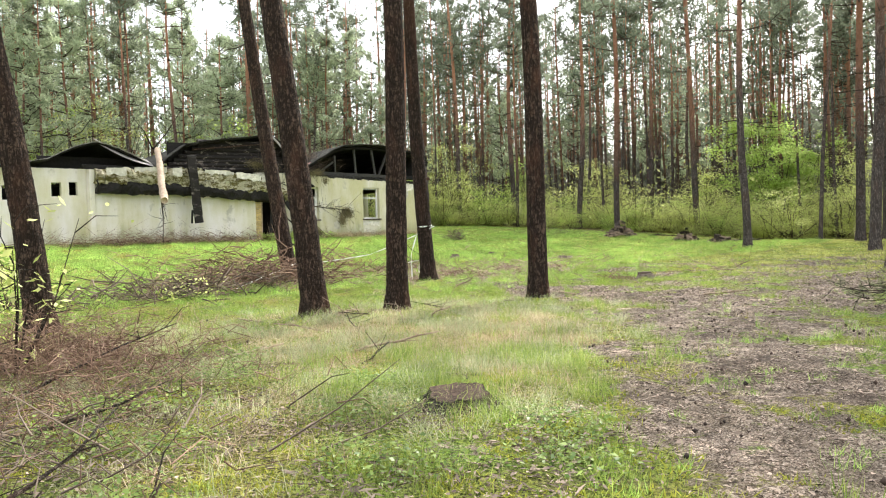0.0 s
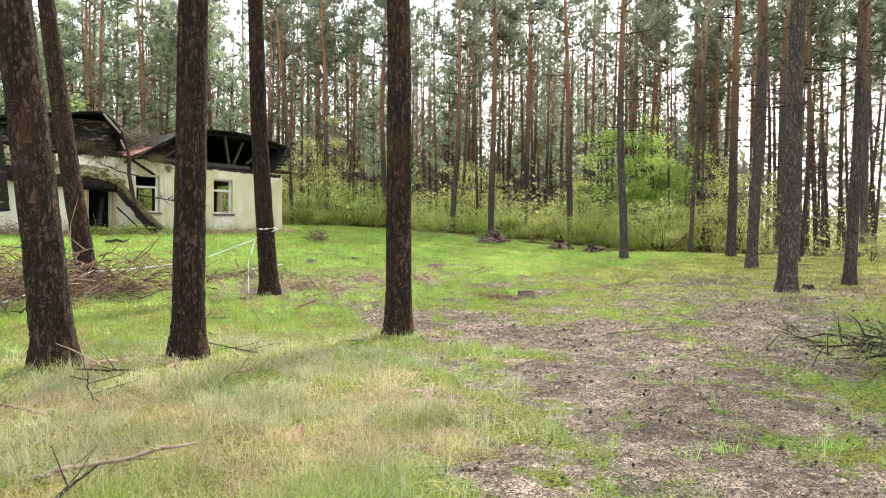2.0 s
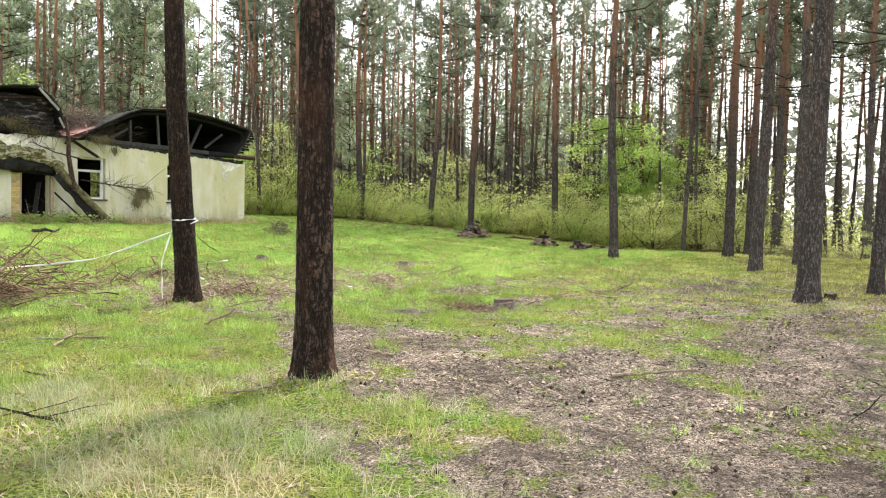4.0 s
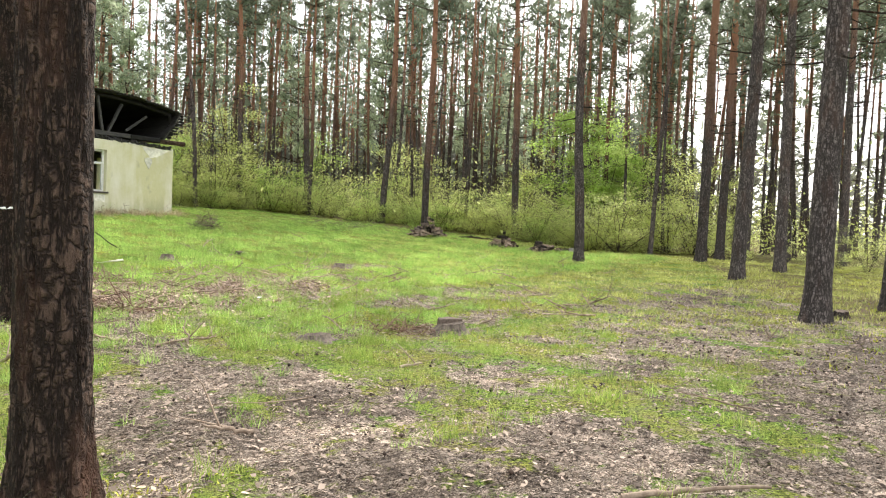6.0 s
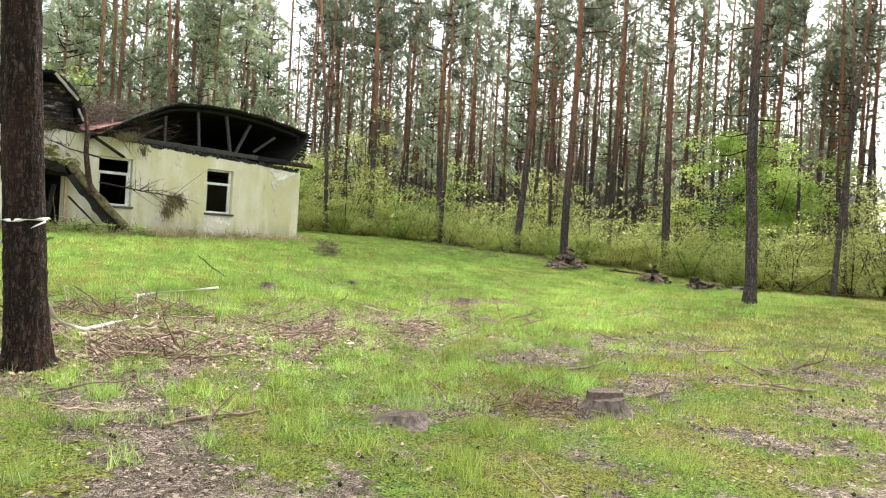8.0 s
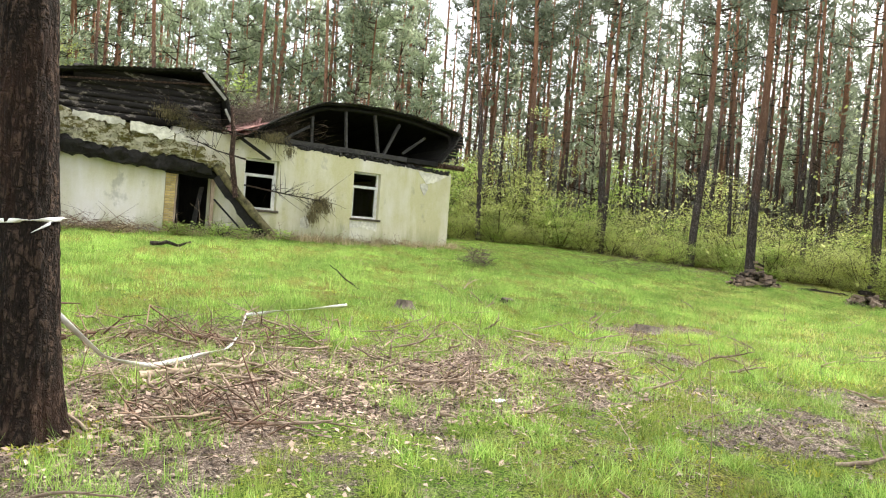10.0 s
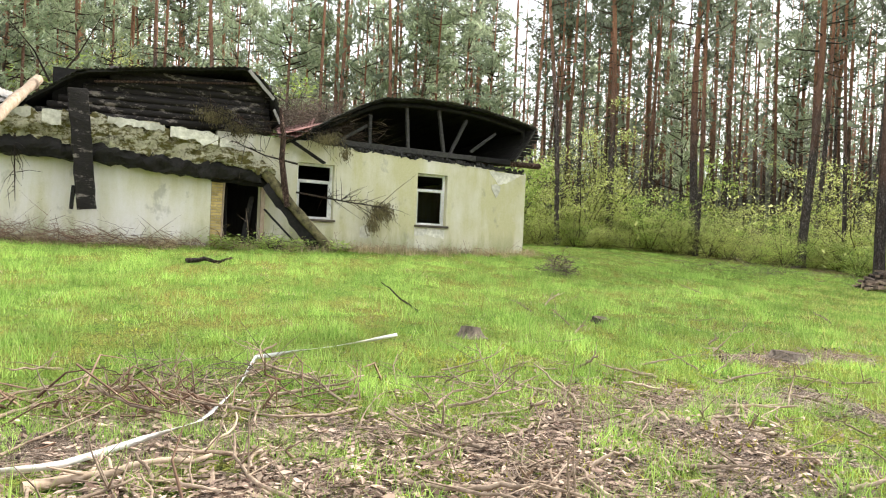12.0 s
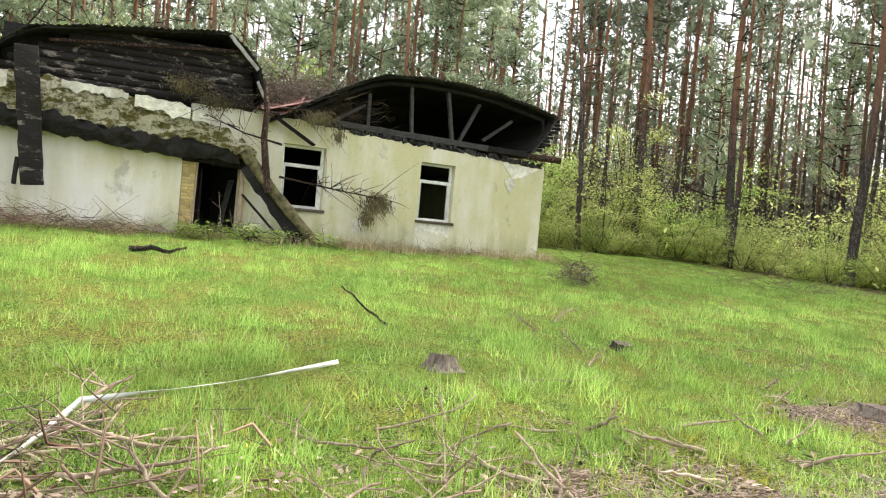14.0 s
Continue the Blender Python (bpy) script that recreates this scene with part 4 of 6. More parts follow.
def needle_crown(axis, height, base, spread, seed, branches=34, clumps=5, needles=10, size=0.39):
    """Limbs and needle tufts round the upper part of a trunk. Gives the arrays of both."""
    rnd = np.random.RandomState(seed)
    limbs, tips = [], []
    for b in range(branches):
        t = rnd.uniform(0, 1) ** 0.8
        z = base + (height - base) * t
        c = np.array([np.interp(z, axis[:, 2], axis[:, 0]), np.interp(z, axis[:, 2], axis[:, 1]), z])
        a = rnd.uniform(0, 2 * np.pi)
        length = spread * (1.05 - 0.75 * t) * rnd.uniform(0.45, 1.1) + 0.3
        out = np.array([math.cos(a), math.sin(a), rnd.uniform(-0.05, 0.45)])
        mid = c + out * length * 0.55 + np.array([0, 0, 0.1 * length * rnd.uniform(-1, 1)])
        end = c + out * length + np.array([0, 0, 0.22 * length])
        limbs.append(tube([c, mid, end], [0.045, 0.028, 0.008], 3, False))
        for q in range(clumps):
            k = rnd.uniform(0.4, 1.0)
            tips.append(c + (end - c) * k + rnd.normal(0, 0.13 * length ** 0.5, 3))
    tips = np.array(tips)
    n = len(tips) * needles
    centre = np.repeat(tips, needles, 0) + rnd.normal(0, 0.09, (n, 3))
    way = rnd.normal(0, 1, (n, 3)) + np.array([0, 0, 0.45])
    way /= np.linalg.norm(way, axis=1)[:, None]
    side = np.cross(way, rnd.normal(0, 1, (n, 3)))
    side /= np.linalg.norm(side, axis=1)[:, None]
    s = size * rnd.uniform(0.6, 1.3, (n, 1))
    v = np.stack([centre - side * s * 0.11, centre + side * s * 0.11, centre + way * s], 1).reshape(-1, 3)
    return join(limbs), (v, np.arange(n * 3).reshape(-1, 3))


def dead_branches(axis, low, high, count, seed, length=1.4):
    rnd = np.random.RandomState(seed)
    out = []
    for b in range(count):
        z = rnd.uniform(low, high)
        c = np.array([np.interp(z, axis[:, 2], axis[:, 0]), np.interp(z, axis[:, 2], axis[:, 1]), z])
        a, l = rnd.uniform(0, 2 * np.pi), length * rnd.uniform(0.25, 1.2)
        d = np.array([math.cos(a), math.sin(a), rnd.uniform(-0.25, 0.3)])
        mid = c + d * l * 0.5 + np.array([0, 0, -0.06 * l])
        end = c + d * l + rnd.normal(0, 0.08, 3)
        out.append(tube([c, mid, end], [0.028, 0.016, 0.004], 4, False))
        for k in range(2):
            s = c + (end - c) * rnd.uniform(0.4, 0.9)
            out.append(tube([s, s + rnd.normal(0, 0.22, 3), s + rnd.normal(0, 0.3, 3)], [0.009, 0.006, 0.003], 3, False))
    return join(out)


def pine(place, height, r0, lean, seed, segs=14, rings=26, relief=0.0, base=0.5, label="", crown_scale=1.0, dead=16, bark=None, branches=34, clumps=5, needles=None):
    v, f, axis = trunk_mesh(height, r0, lean, segs, rings, seed, relief)
    t = thing("pine_tree", place, label or "tall straight Scots pine with a bare trunk and grey-green crown", "tree", "pines of the forest")
    child("trunk", mesh_from("trunk", v, f, bark or BARK, True), t)
    limbs, tufts = needle_crown(axis, height, height * base, 2.1 * crown_scale, seed, branches, clumps)
    tagged(child("crown_wood", mesh_from("crown_wood", *limbs, BARK_DRY, True), t), kind="stuff")
    child("crown", mesh_from("crown", *tufts, needles or NEEDLES), t)
    if dead:
        tagged(child("dead_wood", mesh_from("dead_wood", *dead_branches(axis, height * 0.25, height * base, dead, seed + 1), BARK_DRY, True), t), kind="stuff")
    return t


# trees that stand singly in the clearing: x, y, radius, lean along x and y
NEAR_TREES = [
    (2.72, 14.95, 0.185, -0.07, 0.055),
    (3.72, 14.25, 0.155, 0.0, 0.0),
    (6.6, 13.96, 0.162, -0.01, 0.015),
    (9.62, 20.45, 0.19, -0.045, 0.035),
    (7.0, 23.1, 0.2, -0.105, 0.09),
    (-0.3, 17.8, 0.2, -0.075, 0.05),
]
for k, (x, y, r, lx, ly) in enumerate(NEAR_TREES):
    pine((x, y, gz(x, y)), 19 + k % 3, r, (lx, ly), 40 + k, 64, 210, 0.085, 0.55, "thick dark-barked pine trunk standing in grass", dead=4, bark=BARK_SCARRED if k == 2 else BARK)

# trees along the wood's edge
EDGE_TREES = [
    (31.0, 22.1, 0.19, 0.0, 0.01), (36.2, 18.95, 0.22, 0.03, -0.01), (28.5, 15.8, 0.21, 0.03, -0.01), (20.2, 12.55, 0.24, 0.045, -0.01),
    (44.0, 32.0, 0.22, -0.02, 0.03), (39.9, 39.0, 0.2, 0.03, -0.01), (37.0, 48.5, 0.2, -0.02, 0.03), (36.6, 33.4, 0.19, 0.005, 0.01),
    (39.8, 45.3, 0.22, 0.01, 0.0), (33.2, 15.4, 0.2, 0.03, 0.01), (22.6, 11.5, 0.16, 0.06, -0.02), (42.0, 19.6, 0.22, 0.03, 0.0),
    (44.5, 14.6, 0.2, 0.04, 0.0), (47.0, 19.5, 0.24, 0.05, -0.01),
]
for k, (x, y, r, lx, ly) in enumerate(EDGE_TREES):
    pine((x, y, gz(x, y)), 18.5 + (k * 7 % 5), r, (lx, ly), 70 + k, 20, 50, 0.04, 0.5, dead=14, bark=BARK_FOREST_LIT)

# the standing forest behind
KINDS = []
for k in range(7):
    KINDS.append(pine((200, 200 + 4 * k, 0), 19.0 + k % 3, 0.12, (0.014 * (k - 3), 0.012 * (k % 3 - 1)), 200 + k, 9, 16, 0.0, (0.62, 0.7, 0.58, 0.74, 0.6, 0.68, 0.64)[k], dead=16, bark=BARK_FOREST_LIT, crown_scale=1.1, branches=31))
YOUNG = [pine((210, 200 + 4 * k, 0), (15.5, 17.5, 14.0)[k], 0.1, (0.012 * (k - 1), 0.01), 220 + k, 9, 16, 0.0, (0.28, 0.36, 0.24)[k], "slender Scots pine with a full grey-green crown low on the trunk", 1.05, 4, BARK_FOREST_LIT, 46, 6, NEEDLES_YOUNG) for k in range(3)]


def scatter(count, x0, x1, y0, y1, gap, seed, test, others):
    rnd = random.Random(seed)
    found = list(others)
    out = []
    for _ in range(count * 40):
        if len(out) >= count:
            break
        x, y = rnd.uniform(x0, x1), rnd.uniform(y0, y1)
        if test(x, y) and all((x - a) ** 2 + (y - b) ** 2 > gap * gap for a, b in found):
            found.append((x, y))
            out.append((x, y))
    return out


STANDING = [(r[0], r[1]) for r in NEAR_TREES + EDGE_TREES]


def mid_wood(x, y):
    d = math.hypot(x - 6, y - 12)
    az = math.degrees(math.atan2(x - 4, y - 10))
    return bool(in_wood(x, y)) and d < 72 and not (x < 40 and y < 17 and (x * 7 + y * 13) % 5 > 1.4) and -14 < az < 100 and not (-4 < x < 27 and y < 53)


MID = scatter(205, -14, 78, -2, 82, 2.0, 11, mid_wood, STANDING) + scatter(26, -12, 32, 53.5, 66, 2.2, 14, mid_wood, STANDING)
rnd = random.Random(12)
for n, (x, y) in enumerate(MID):
    young = rnd.random() < (0.72 if y > 52 and x < 31 else 0.2 if y > 44 else 0.0)
    kind = YOUNG[rnd.randrange(3)] if young else KINDS[rnd.randrange(len(KINDS))]
    s = rnd.uniform(0.72, 1.3)
    m = Matrix.Translation((x, y, gz(x, y))) @ Matrix.Rotation(rnd.uniform(0, 6.28), 4, "Z") @ Matrix.Rotation(rnd.gauss(0, 0.022), 4, "X") @ Matrix.Diagonal((s, s, rnd.uniform(0.88, 1.12), 1))
    c = copy_thing(kind, Matrix())
    c.matrix_basis = m
for kind in KINDS + YOUNG:
    for o in (*kind.children_recursive, kind):
        bpy.data.objects.remove(o)


def far_wood():
    """Trees too far to tell apart, joined: trunks, then crowns. A few stand unseen behind the camera."""
    rnd = np.random.RandomState(21)
    trunks, crowns = [], []
    spots = []
    for _ in range(9000):
        a, d = rnd.uniform(-180, 180), 50 + 80 * rnd.uniform() ** 0.8
        x, y = 6 + d * math.sin(math.radians(a)), 12 + d * math.cos(math.radians(a))
        front = -20 < a < 100
        # thin unseen ring outside the view, added only to shape the light
        if not front and rnd.uniform() > 0.06:
            continue
        if 74 < a < 100 and (d > 80 or rnd.uniform() > 0.4):
            continue
        if front and (not in_wood(x, y) or (-6 < x < 30 and y < 58)):
            continue
        spots.append((x, y, front))
    for x, y, front in spots[:980]:
        z, h = gz(x, y), rnd.uniform(17, 23)
        lx, ly = rnd.uniform(-0.4, 0.4, 2)
        trunks.append(tube([(x, y, z - 0.3), (x + lx, y + ly, z + h * 0.5), (x + lx * 1.6, y + ly * 1.6, z + h)], [0.15, 0.11, 0.04], 4, False))
        n = 165
        hh = rnd.uniform(0.4, 1.0, (n, 1))
        rr = 2.2 * (1.15 - hh) ** 0.6 * np.sqrt(rnd.uniform(0, 1, (n, 1)))
        aa = rnd.uniform(0, 2 * np.pi, (n, 1))
        c = np.hstack([x + lx + rr * np.cos(aa), y + ly + rr * np.sin(aa), z + hh * h])
        s = rnd.uniform(0.14, 0.4, (n, 1))
        p = rnd.normal(0, 1, (n, 2, 3))
        crowns.append(np.stack([c, c + p[:, 0] * s, c + p[:, 1] * s * 0.6], 1).reshape(-1, 3))
    v, f = join(trunks)
    tagged(new("far_woods", mesh_from("far_woods", v, f, BARK_FOREST_LIT, True)), "distant pine trunks standing close together", "woods", kind="stuff")
    cv = np.vstack(crowns)
    tagged(new("far_canopy", mesh_from("far_canopy", cv, np.arange(len(cv)).reshape(-1, 3), NEEDLES)), "distant grey-green pine crowns", "woods", kind="stuff")


far_wood()


# ---- shrubs under the trees ----
def shrub_meshes(seed, height, width, leaves, leaf, stems=9, small=False):
    rnd = np.random.RandomState(seed)
    wood, spots = [], []
    for s in range(stems):
        a, lean = rnd.uniform(0, 6.28), rnd.uniform(0.2, 0.75) * width
        h = height * rnd.uniform(0.6, 1.0)
        end = np.array([math.cos(a) * lean, math.sin(a) * lean, h])
        mid = end * 0.5 + rnd.normal(0, 0.08, 3)
        wood.append(tube([(0, 0, -0.1), mid, end], np.array([0.009, 0.006, 0.002]) * height ** 0.7, 3, False))
        for b in range(6):
            k = rnd.uniform(0.1, 1.0)
            c = mid + (end - mid) * (2 * k - 1) if k > 0.5 else mid * 2 * k
            d = rnd.normal(0, 1, 3) * np.array([1, 1, 0.45])
            tip = c + d / np.linalg.norm(d) * width * rnd.uniform(0.2, 0.5)
            wood.append(tube([c, (c + tip) / 2 + rnd.normal(0, 0.04, 3), tip], [0.007, 0.005, 0.002], 3, False))
            spots += [c + (tip - c) * rnd.uniform(0.3, 1.05) for _ in range(4)]
    spots = np.array(spots)
    c = spots[rnd.randint(0, len(spots), leaves)] + rnd.normal(0, 0.055 * height ** 0.5 + 0.03 * width, (leaves, 3)) * np.array([1, 1, 0.6])
    c[:, 2] = np.maximum(c[:, 2], 0.05)
    u = rnd.normal(0, 1, (leaves, 3)) * np.array([1, 1, 0.5])
    u /= np.linalg.norm(u, axis=1)[:, None]
    w = np.cross(u, rnd.normal(0, 0.4, (leaves, 3)) + np.array([0, 0, 1.0]))
    w /= np.linalg.norm(w, axis=1)[:, None]
    s = leaf * rnd.uniform(0.6, 1.3, (leaves, 1))
    if small:
        v = np.stack([c - u * s, c + u * s, c + w * s], 1).reshape(-1, 3)
        return join(wood), (v, np.arange(leaves * 3).reshape(-1, 3))
    v = np.stack([c - u * s, c - w * s * 0.5 + u * s * 0.1, c + u * s, c + w * s * 0.5 + u * s * 0.1], 1).reshape(-1, 3)
    return join(wood), (v, np.arange(leaves * 4).reshape(-1, 4))


def shrub(place, seed, height, width, leaves, leaf, mat, label, group, name="shrub", stems=9, small=False):
    wood, green = shrub_meshes(seed, height, width, leaves, leaf, stems, small)
    t = thing(name, place, label, "shrub", group)
    tagged(child("stem_wood", mesh_from("stem_wood", *wood, BARK_DRY, True), t), kind="stuff")
    child("foliage", mesh_from("foliage", *green, mat), t)
    return t


BUSHES = [shrub((220, 200 + 3 * k, 0), 300 + k, (1.9, 2.6, 3.4, 1.4, 2.8)[k], (2.0, 2.2, 2.5, 1.9, 2.6)[k], (3100, 3300, 3600, 2800, 3500)[k], (0.036, 0.038, 0.04, 0.034, 0.04)[k], (LEAVES, LEAVES_DEEP, LEAVES, LEAVES, LEAVES)[k], "leafy green undergrowth shrub in fresh spring leaf", "undergrowth at the wood's edge", stems=6, small=True) for k in range(5)]


def under_edge(x, y):
    near = any((x - a) ** 2 + (y - b) ** 2 < 6.2 ** 2 for a, b in EDGE_DENSE)
    return bool(in_wood(x, y)) and near and x > 24 and y > 12 and (y > 24 or bool(in_wood(x - 4.5, y + 4)))


EDGE_DENSE = []
for (ax, ay), (bx, by) in zip(EDGE, EDGE[1:]):
    for k in range(12):
        EDGE_DENSE.append((ax + (bx - ax) * k / 12 + 2.2, ay + (by - ay) * k / 12 + 1.4))
rnd = random.Random(31)
FRINGE = []
for (ax, ay), (bx, by) in zip(EDGE[1:5], EDGE[2:6]):
    for k in range(12):
        FRINGE.append((ax + (bx - ax) * k / 12 + rnd.uniform(0.2, 2.0), ay + (by - ay) * k / 12 + rnd.uniform(0.0, 1.6)))
for x, y in FRINGE:
    s = rnd.uniform(0.4, 0.75) * (0.6 if y < 21 else 1.0)
    c = copy_thing(BUSHES[rnd.randrange(5)], Matrix())
    c.matrix_basis = Matrix.Translation((x, y, gz(x, y))) @ Matrix.Rotation(rnd.uniform(0, 6.28), 4, "Z") @ Matrix.Diagonal((s * 1.5, s * 1.5, s, 1))
for x, y in scatter(185, 24, 60, 11, 66, 1.0, 32, under_edge, []) + scatter(60, -6, 60, 51, 64, 1.4, 33, lambda x, y: bool(in_wood(x, y)) and (y > 53.5), []):
    low = 0.5 if y < 21 else 1.0
    s = rnd.choice((0.4, 0.5, 0.6, 0.75, 0.9, 1.05, 1.2)) * rnd.uniform(0.85, 1.15) * low
    c = copy_thing(BUSHES[rnd.randrange(5)], Matrix())
    c.matrix_basis = Matrix.Translation((x, y, gz(x, y))) @ Matrix.Rotation(rnd.uniform(0, 6.28), 4, "Z") @ Matrix.Diagonal((s * 1.35, s * 1.35, s, 1))
for b in BUSHES:
    for o in (*b.children_recursive, b):
        bpy.data.objects.remove(o)
shrub((50.0, 29.2, gz(50.0, 29.2)), 350, 9.6, 6.2, 26000, 0.1, LEAVES_DEEP, "broad young deciduous tree in bright green leaf", "", "young_tree", 16, True)
shrub((50.5, 23.0, gz(50.5, 23.0)), 351, 6.6, 4.8, 7000, 0.08, LEAVES, "young deciduous tree in light green leaf", "", "young_tree", 12, True)
shrub((37.5, 49.8, gz(37.5, 49.8)), 352, 8.0, 5.4, 9000, 0.075, LEAVES, "young deciduous tree in light green leaf", "", "young_tree", 12, True)
shrub((46.5, 42.0, gz(46.5, 42.0)), 353, 5.6, 5.0, 6000, 0.075, LEAVES, "young deciduous tree in light green leaf", "", "young_tree", 12, True)
for k, (x, y, h) in enumerate([(0.0, 58.0, 8.5), (-6.0, 60.0, 9.5), (13.5, 59.0, 9.0), (27.0, 60.0, 8.0), (38.0, 56.0, 7.0), (30.5, 48.8, 5.0), (50.0, 34.5, 6.0), (44.5, 50.0, 6.5), (52.0, 27.0, 6.5)]):
    shrub((x, y, gz(x, y)), 360 + k, h, h * 0.62, 4200, 0.085, (LEAVES, LEAVES_DEEP)[k % 2], "slender young deciduous tree in fresh leaf", "", "young_tree", 9)
shrub((20.0, 60.0, gz(20.0, 60.0)), 354, 9.0, 6.0, 4000, 0.13, LEAVES_DEEP, "tall young deciduous tree behind the house", "", "young_tree", 12)
shrub((8.0, 62.0, gz(8.0, 62.0)), 355, 10.0, 6.0, 4000, 0.13, LEAVES_DEEP, "tall young deciduous tree behind the house", "", "young_tree", 12)


def far_belt():
    """Closing belt of foliage far in the wood, too far to tell trees apart; haze is in its colour."""
    rnd = np.random.RandomState(47)
    n = 88000
    a = np.radians(np.where(rnd.uniform(0, 1, n) < 0.95, rnd.uniform(-22, 75, n), rnd.uniform(75, 100, n)))
    d = rnd.uniform(88, 128, n)
    x, y = 6 + d * np.sin(a), 12 + d * np.cos(a)
    h = 15.5 * rnd.uniform(0, 1, n) ** 1.6
    h = h * (0.85 + 0.2 * np.sin(a * 37) + 0.12 * np.sin(a * 91))
    c = np.stack([x, y, 0.8 + h], -1)
    s = rnd.uniform(0.4, 1.1, (n, 1))
    p = rnd.normal(0, 1, (n, 2, 3))
    v = np.stack([c, c + p[:, 0] * s, c + p[:, 1] * s * 0.6], 1).reshape(-1, 3)
    tagged(new("far_foliage", mesh_from("far_foliage", v, np.arange(3 * n).reshape(-1, 3), FAR_HAZED)), "foliage in haze-greyed colour closing the far end of the wood", "woods", kind="stuff")


far_belt()


def far_undergrowth():
    """Leaves of the bushes deep in the wood, joined."""
    rnd = np.random.RandomState(44)
    n = 2000
    a, d = np.radians(rnd.uniform(-16, 98, n)), rnd.uniform(38, 100, n)
    x, y = 6 + d * np.sin(a), 12 + d * np.cos(a)
    ok = in_wood(x, y) & ~((x > -6) & (x < 28) & (y < 55))
    x, y = x[ok], y[ok]
    h = rnd.uniform(0.8, 4.0, len(x)) * np.where(rnd.uniform(0, 1, len(x)) < 0.22, 2.2, 1.0)
    per = 38
    m = len(x) * per
    c = np.stack([np.repeat(x, per), np.repeat(y, per), np.repeat(ground_z(x, y), per)], -1)
    t = rnd.uniform(0.05, 1, m) ** 0.8
    c += np.stack([rnd.normal(0, 0.65, m), rnd.normal(0, 0.65, m), t * np.repeat(h, per)], -1)
    u, w = rnd.normal(0, 0.05, (m, 3)), rnd.normal(0, 0.036, (m, 3))
    v = np.stack([c - u, c - w, c + u, c + w], 1).reshape(-1, 3)
    tagged(new("far_undergrowth", mesh_from("far_undergrowth", v, np.arange(4 * m).reshape(-1, 4), LEAVES)), "sparse light green undergrowth deep in the wood", "undergrowth", kind="stuff")


far_undergrowth()


# ---- grass ----
def blades(name, x, y, height, width, material, label, seed, droop=0.5):
    """Bent, tapering blades of grass."""
    rnd = np.random.RandomState(seed)
    n = len(x)
    z = ground_z(x, y) - 0.01
    a, h = rnd.uniform(0, 2 * np.pi, n), height * rnd.uniform(0.4, 1.35, n)
    lean = droop * h * rnd.uniform(0.1, 1.6, n)
    dx, dy = np.cos(a), np.sin(a)
    b = a + np.pi / 2 + rnd.uniform(-0.8, 0.8, n)
    w = width * rnd.uniform(0.6, 1.3, n)
    wx, wy = np.cos(b) * w * 0.5, np.sin(b) * w * 0.5
    p = np.empty((n, 5, 3), np.float32)
    p[:, 0] = np.stack([x - wx, y - wy, z], -1)
    p[:, 1] = np.stack([x + wx, y + wy, z], -1)
    rise = np.clip(1.0 - 0.32 * lean / np.maximum(h, 1e-4), 0.25, 1)
    mx, my, mz = x + dx * lean * 0.42, y + dy * lean * 0.42, z + h * 0.68 * rise ** 0.5
    p[:, 2] = np.stack([mx + wx * 0.75, my + wy * 0.75, mz], -1)
    p[:, 3] = np.stack([mx - wx * 0.75, my - wy * 0.75, mz], -1)
    p[:, 4] = np.stack([x + dx * lean * 1.15, y + dy * lean * 1.15, z + h * rise], -1)
    i = np.arange(n)[:, None] * 5
    f = np.vstack([i + np.array([[0, 1, 2]]), i + np.array([[0, 2, 3]]), i + np.array([[3, 2, 4]])])
    return tagged(new(name, mesh_from(name, p.reshape(-1, 3), f, material)), label, "grass", kind="stuff")


def tufted(count, x0, x1, y0, y1, per, spread, seed, keep):
    """Places of blades that grow in tufts; keep(x, y) is the chance of a tuft."""
    rnd = np.random.RandomState(seed)
    cx, cy = rnd.uniform(x0, x1, count), rnd.uniform(y0, y1, count)
    ok = rnd.uniform(0, 1, count) < keep(cx, cy)
    cx, cy = cx[ok], cy[ok]
    x = np.repeat(cx, per) + rnd.normal(0, spread, len(cx) * per)
    y = np.repeat(cy, per) + rnd.normal(0, spread, len(cx) * per)
    ok = ~((y > FRONT - 0.2) & (x > -3) & (x < 25.9))
    return x[ok], y[ok]


def openness(x, y):
    shade = 1 - 0.5 * np.exp(-((x + 2.2) ** 2 / 5.0 + (y - 10.5) ** 2 / 16.0))
    return np.clip(1.15 - 1.5 * bare_at(x, y), 0.0, 1) * np.where(in_wood(x, y), 0.12, 1.0) * shade


def patchy(x, y, size, seed, lo=0.0):
    return np.clip(0.5 + 0.9 * smooth_noise(x, y, size, seed), lo, 1)


def near_walk(x, y, reach):
    """How near to the line walked: 1 on it, falling off with distance."""
    t = np.clip(((x + 3) * 15.6 + (y - 5.5) * 14) / (15.6 ** 2 + 14 ** 2), 0, 1.25)
    return np.exp(-(np.hypot(x + 3 - t * 15.6, y - 5.5 - t * 14) / reach) ** 2)


def sward(name, x, y, height, width, material, label, seed, lean=0.7):
    """Short dense grass, a pointed blade each."""
    rnd = np.random.RandomState(seed)
    n = len(x)
    z = ground_z(x, y) - 0.008
    h = height * rnd.uniform(0.4, 1.4, n)
    a, b, l = rnd.uniform(0, 6.283, n), rnd.uniform(0, 6.283, n), lean * h * rnd.uniform(0, 1.3, n)
    w = width * rnd.uniform(0.6, 1.4, n) * 0.5
    p = np.stack([np.stack([x - np.cos(b) * w, y - np.sin(b) * w, z], -1), np.stack([x + np.cos(b) * w, y + np.sin(b) * w, z], -1), np.stack([x + np.cos(a) * l, y + np.sin(a) * l, z + h], -1)], 1)
    return tagged(new(name, mesh_from(name, p.reshape(-1, 3), np.arange(3 * n).reshape(-1, 3), material)), label, "grass", kind="stuff")


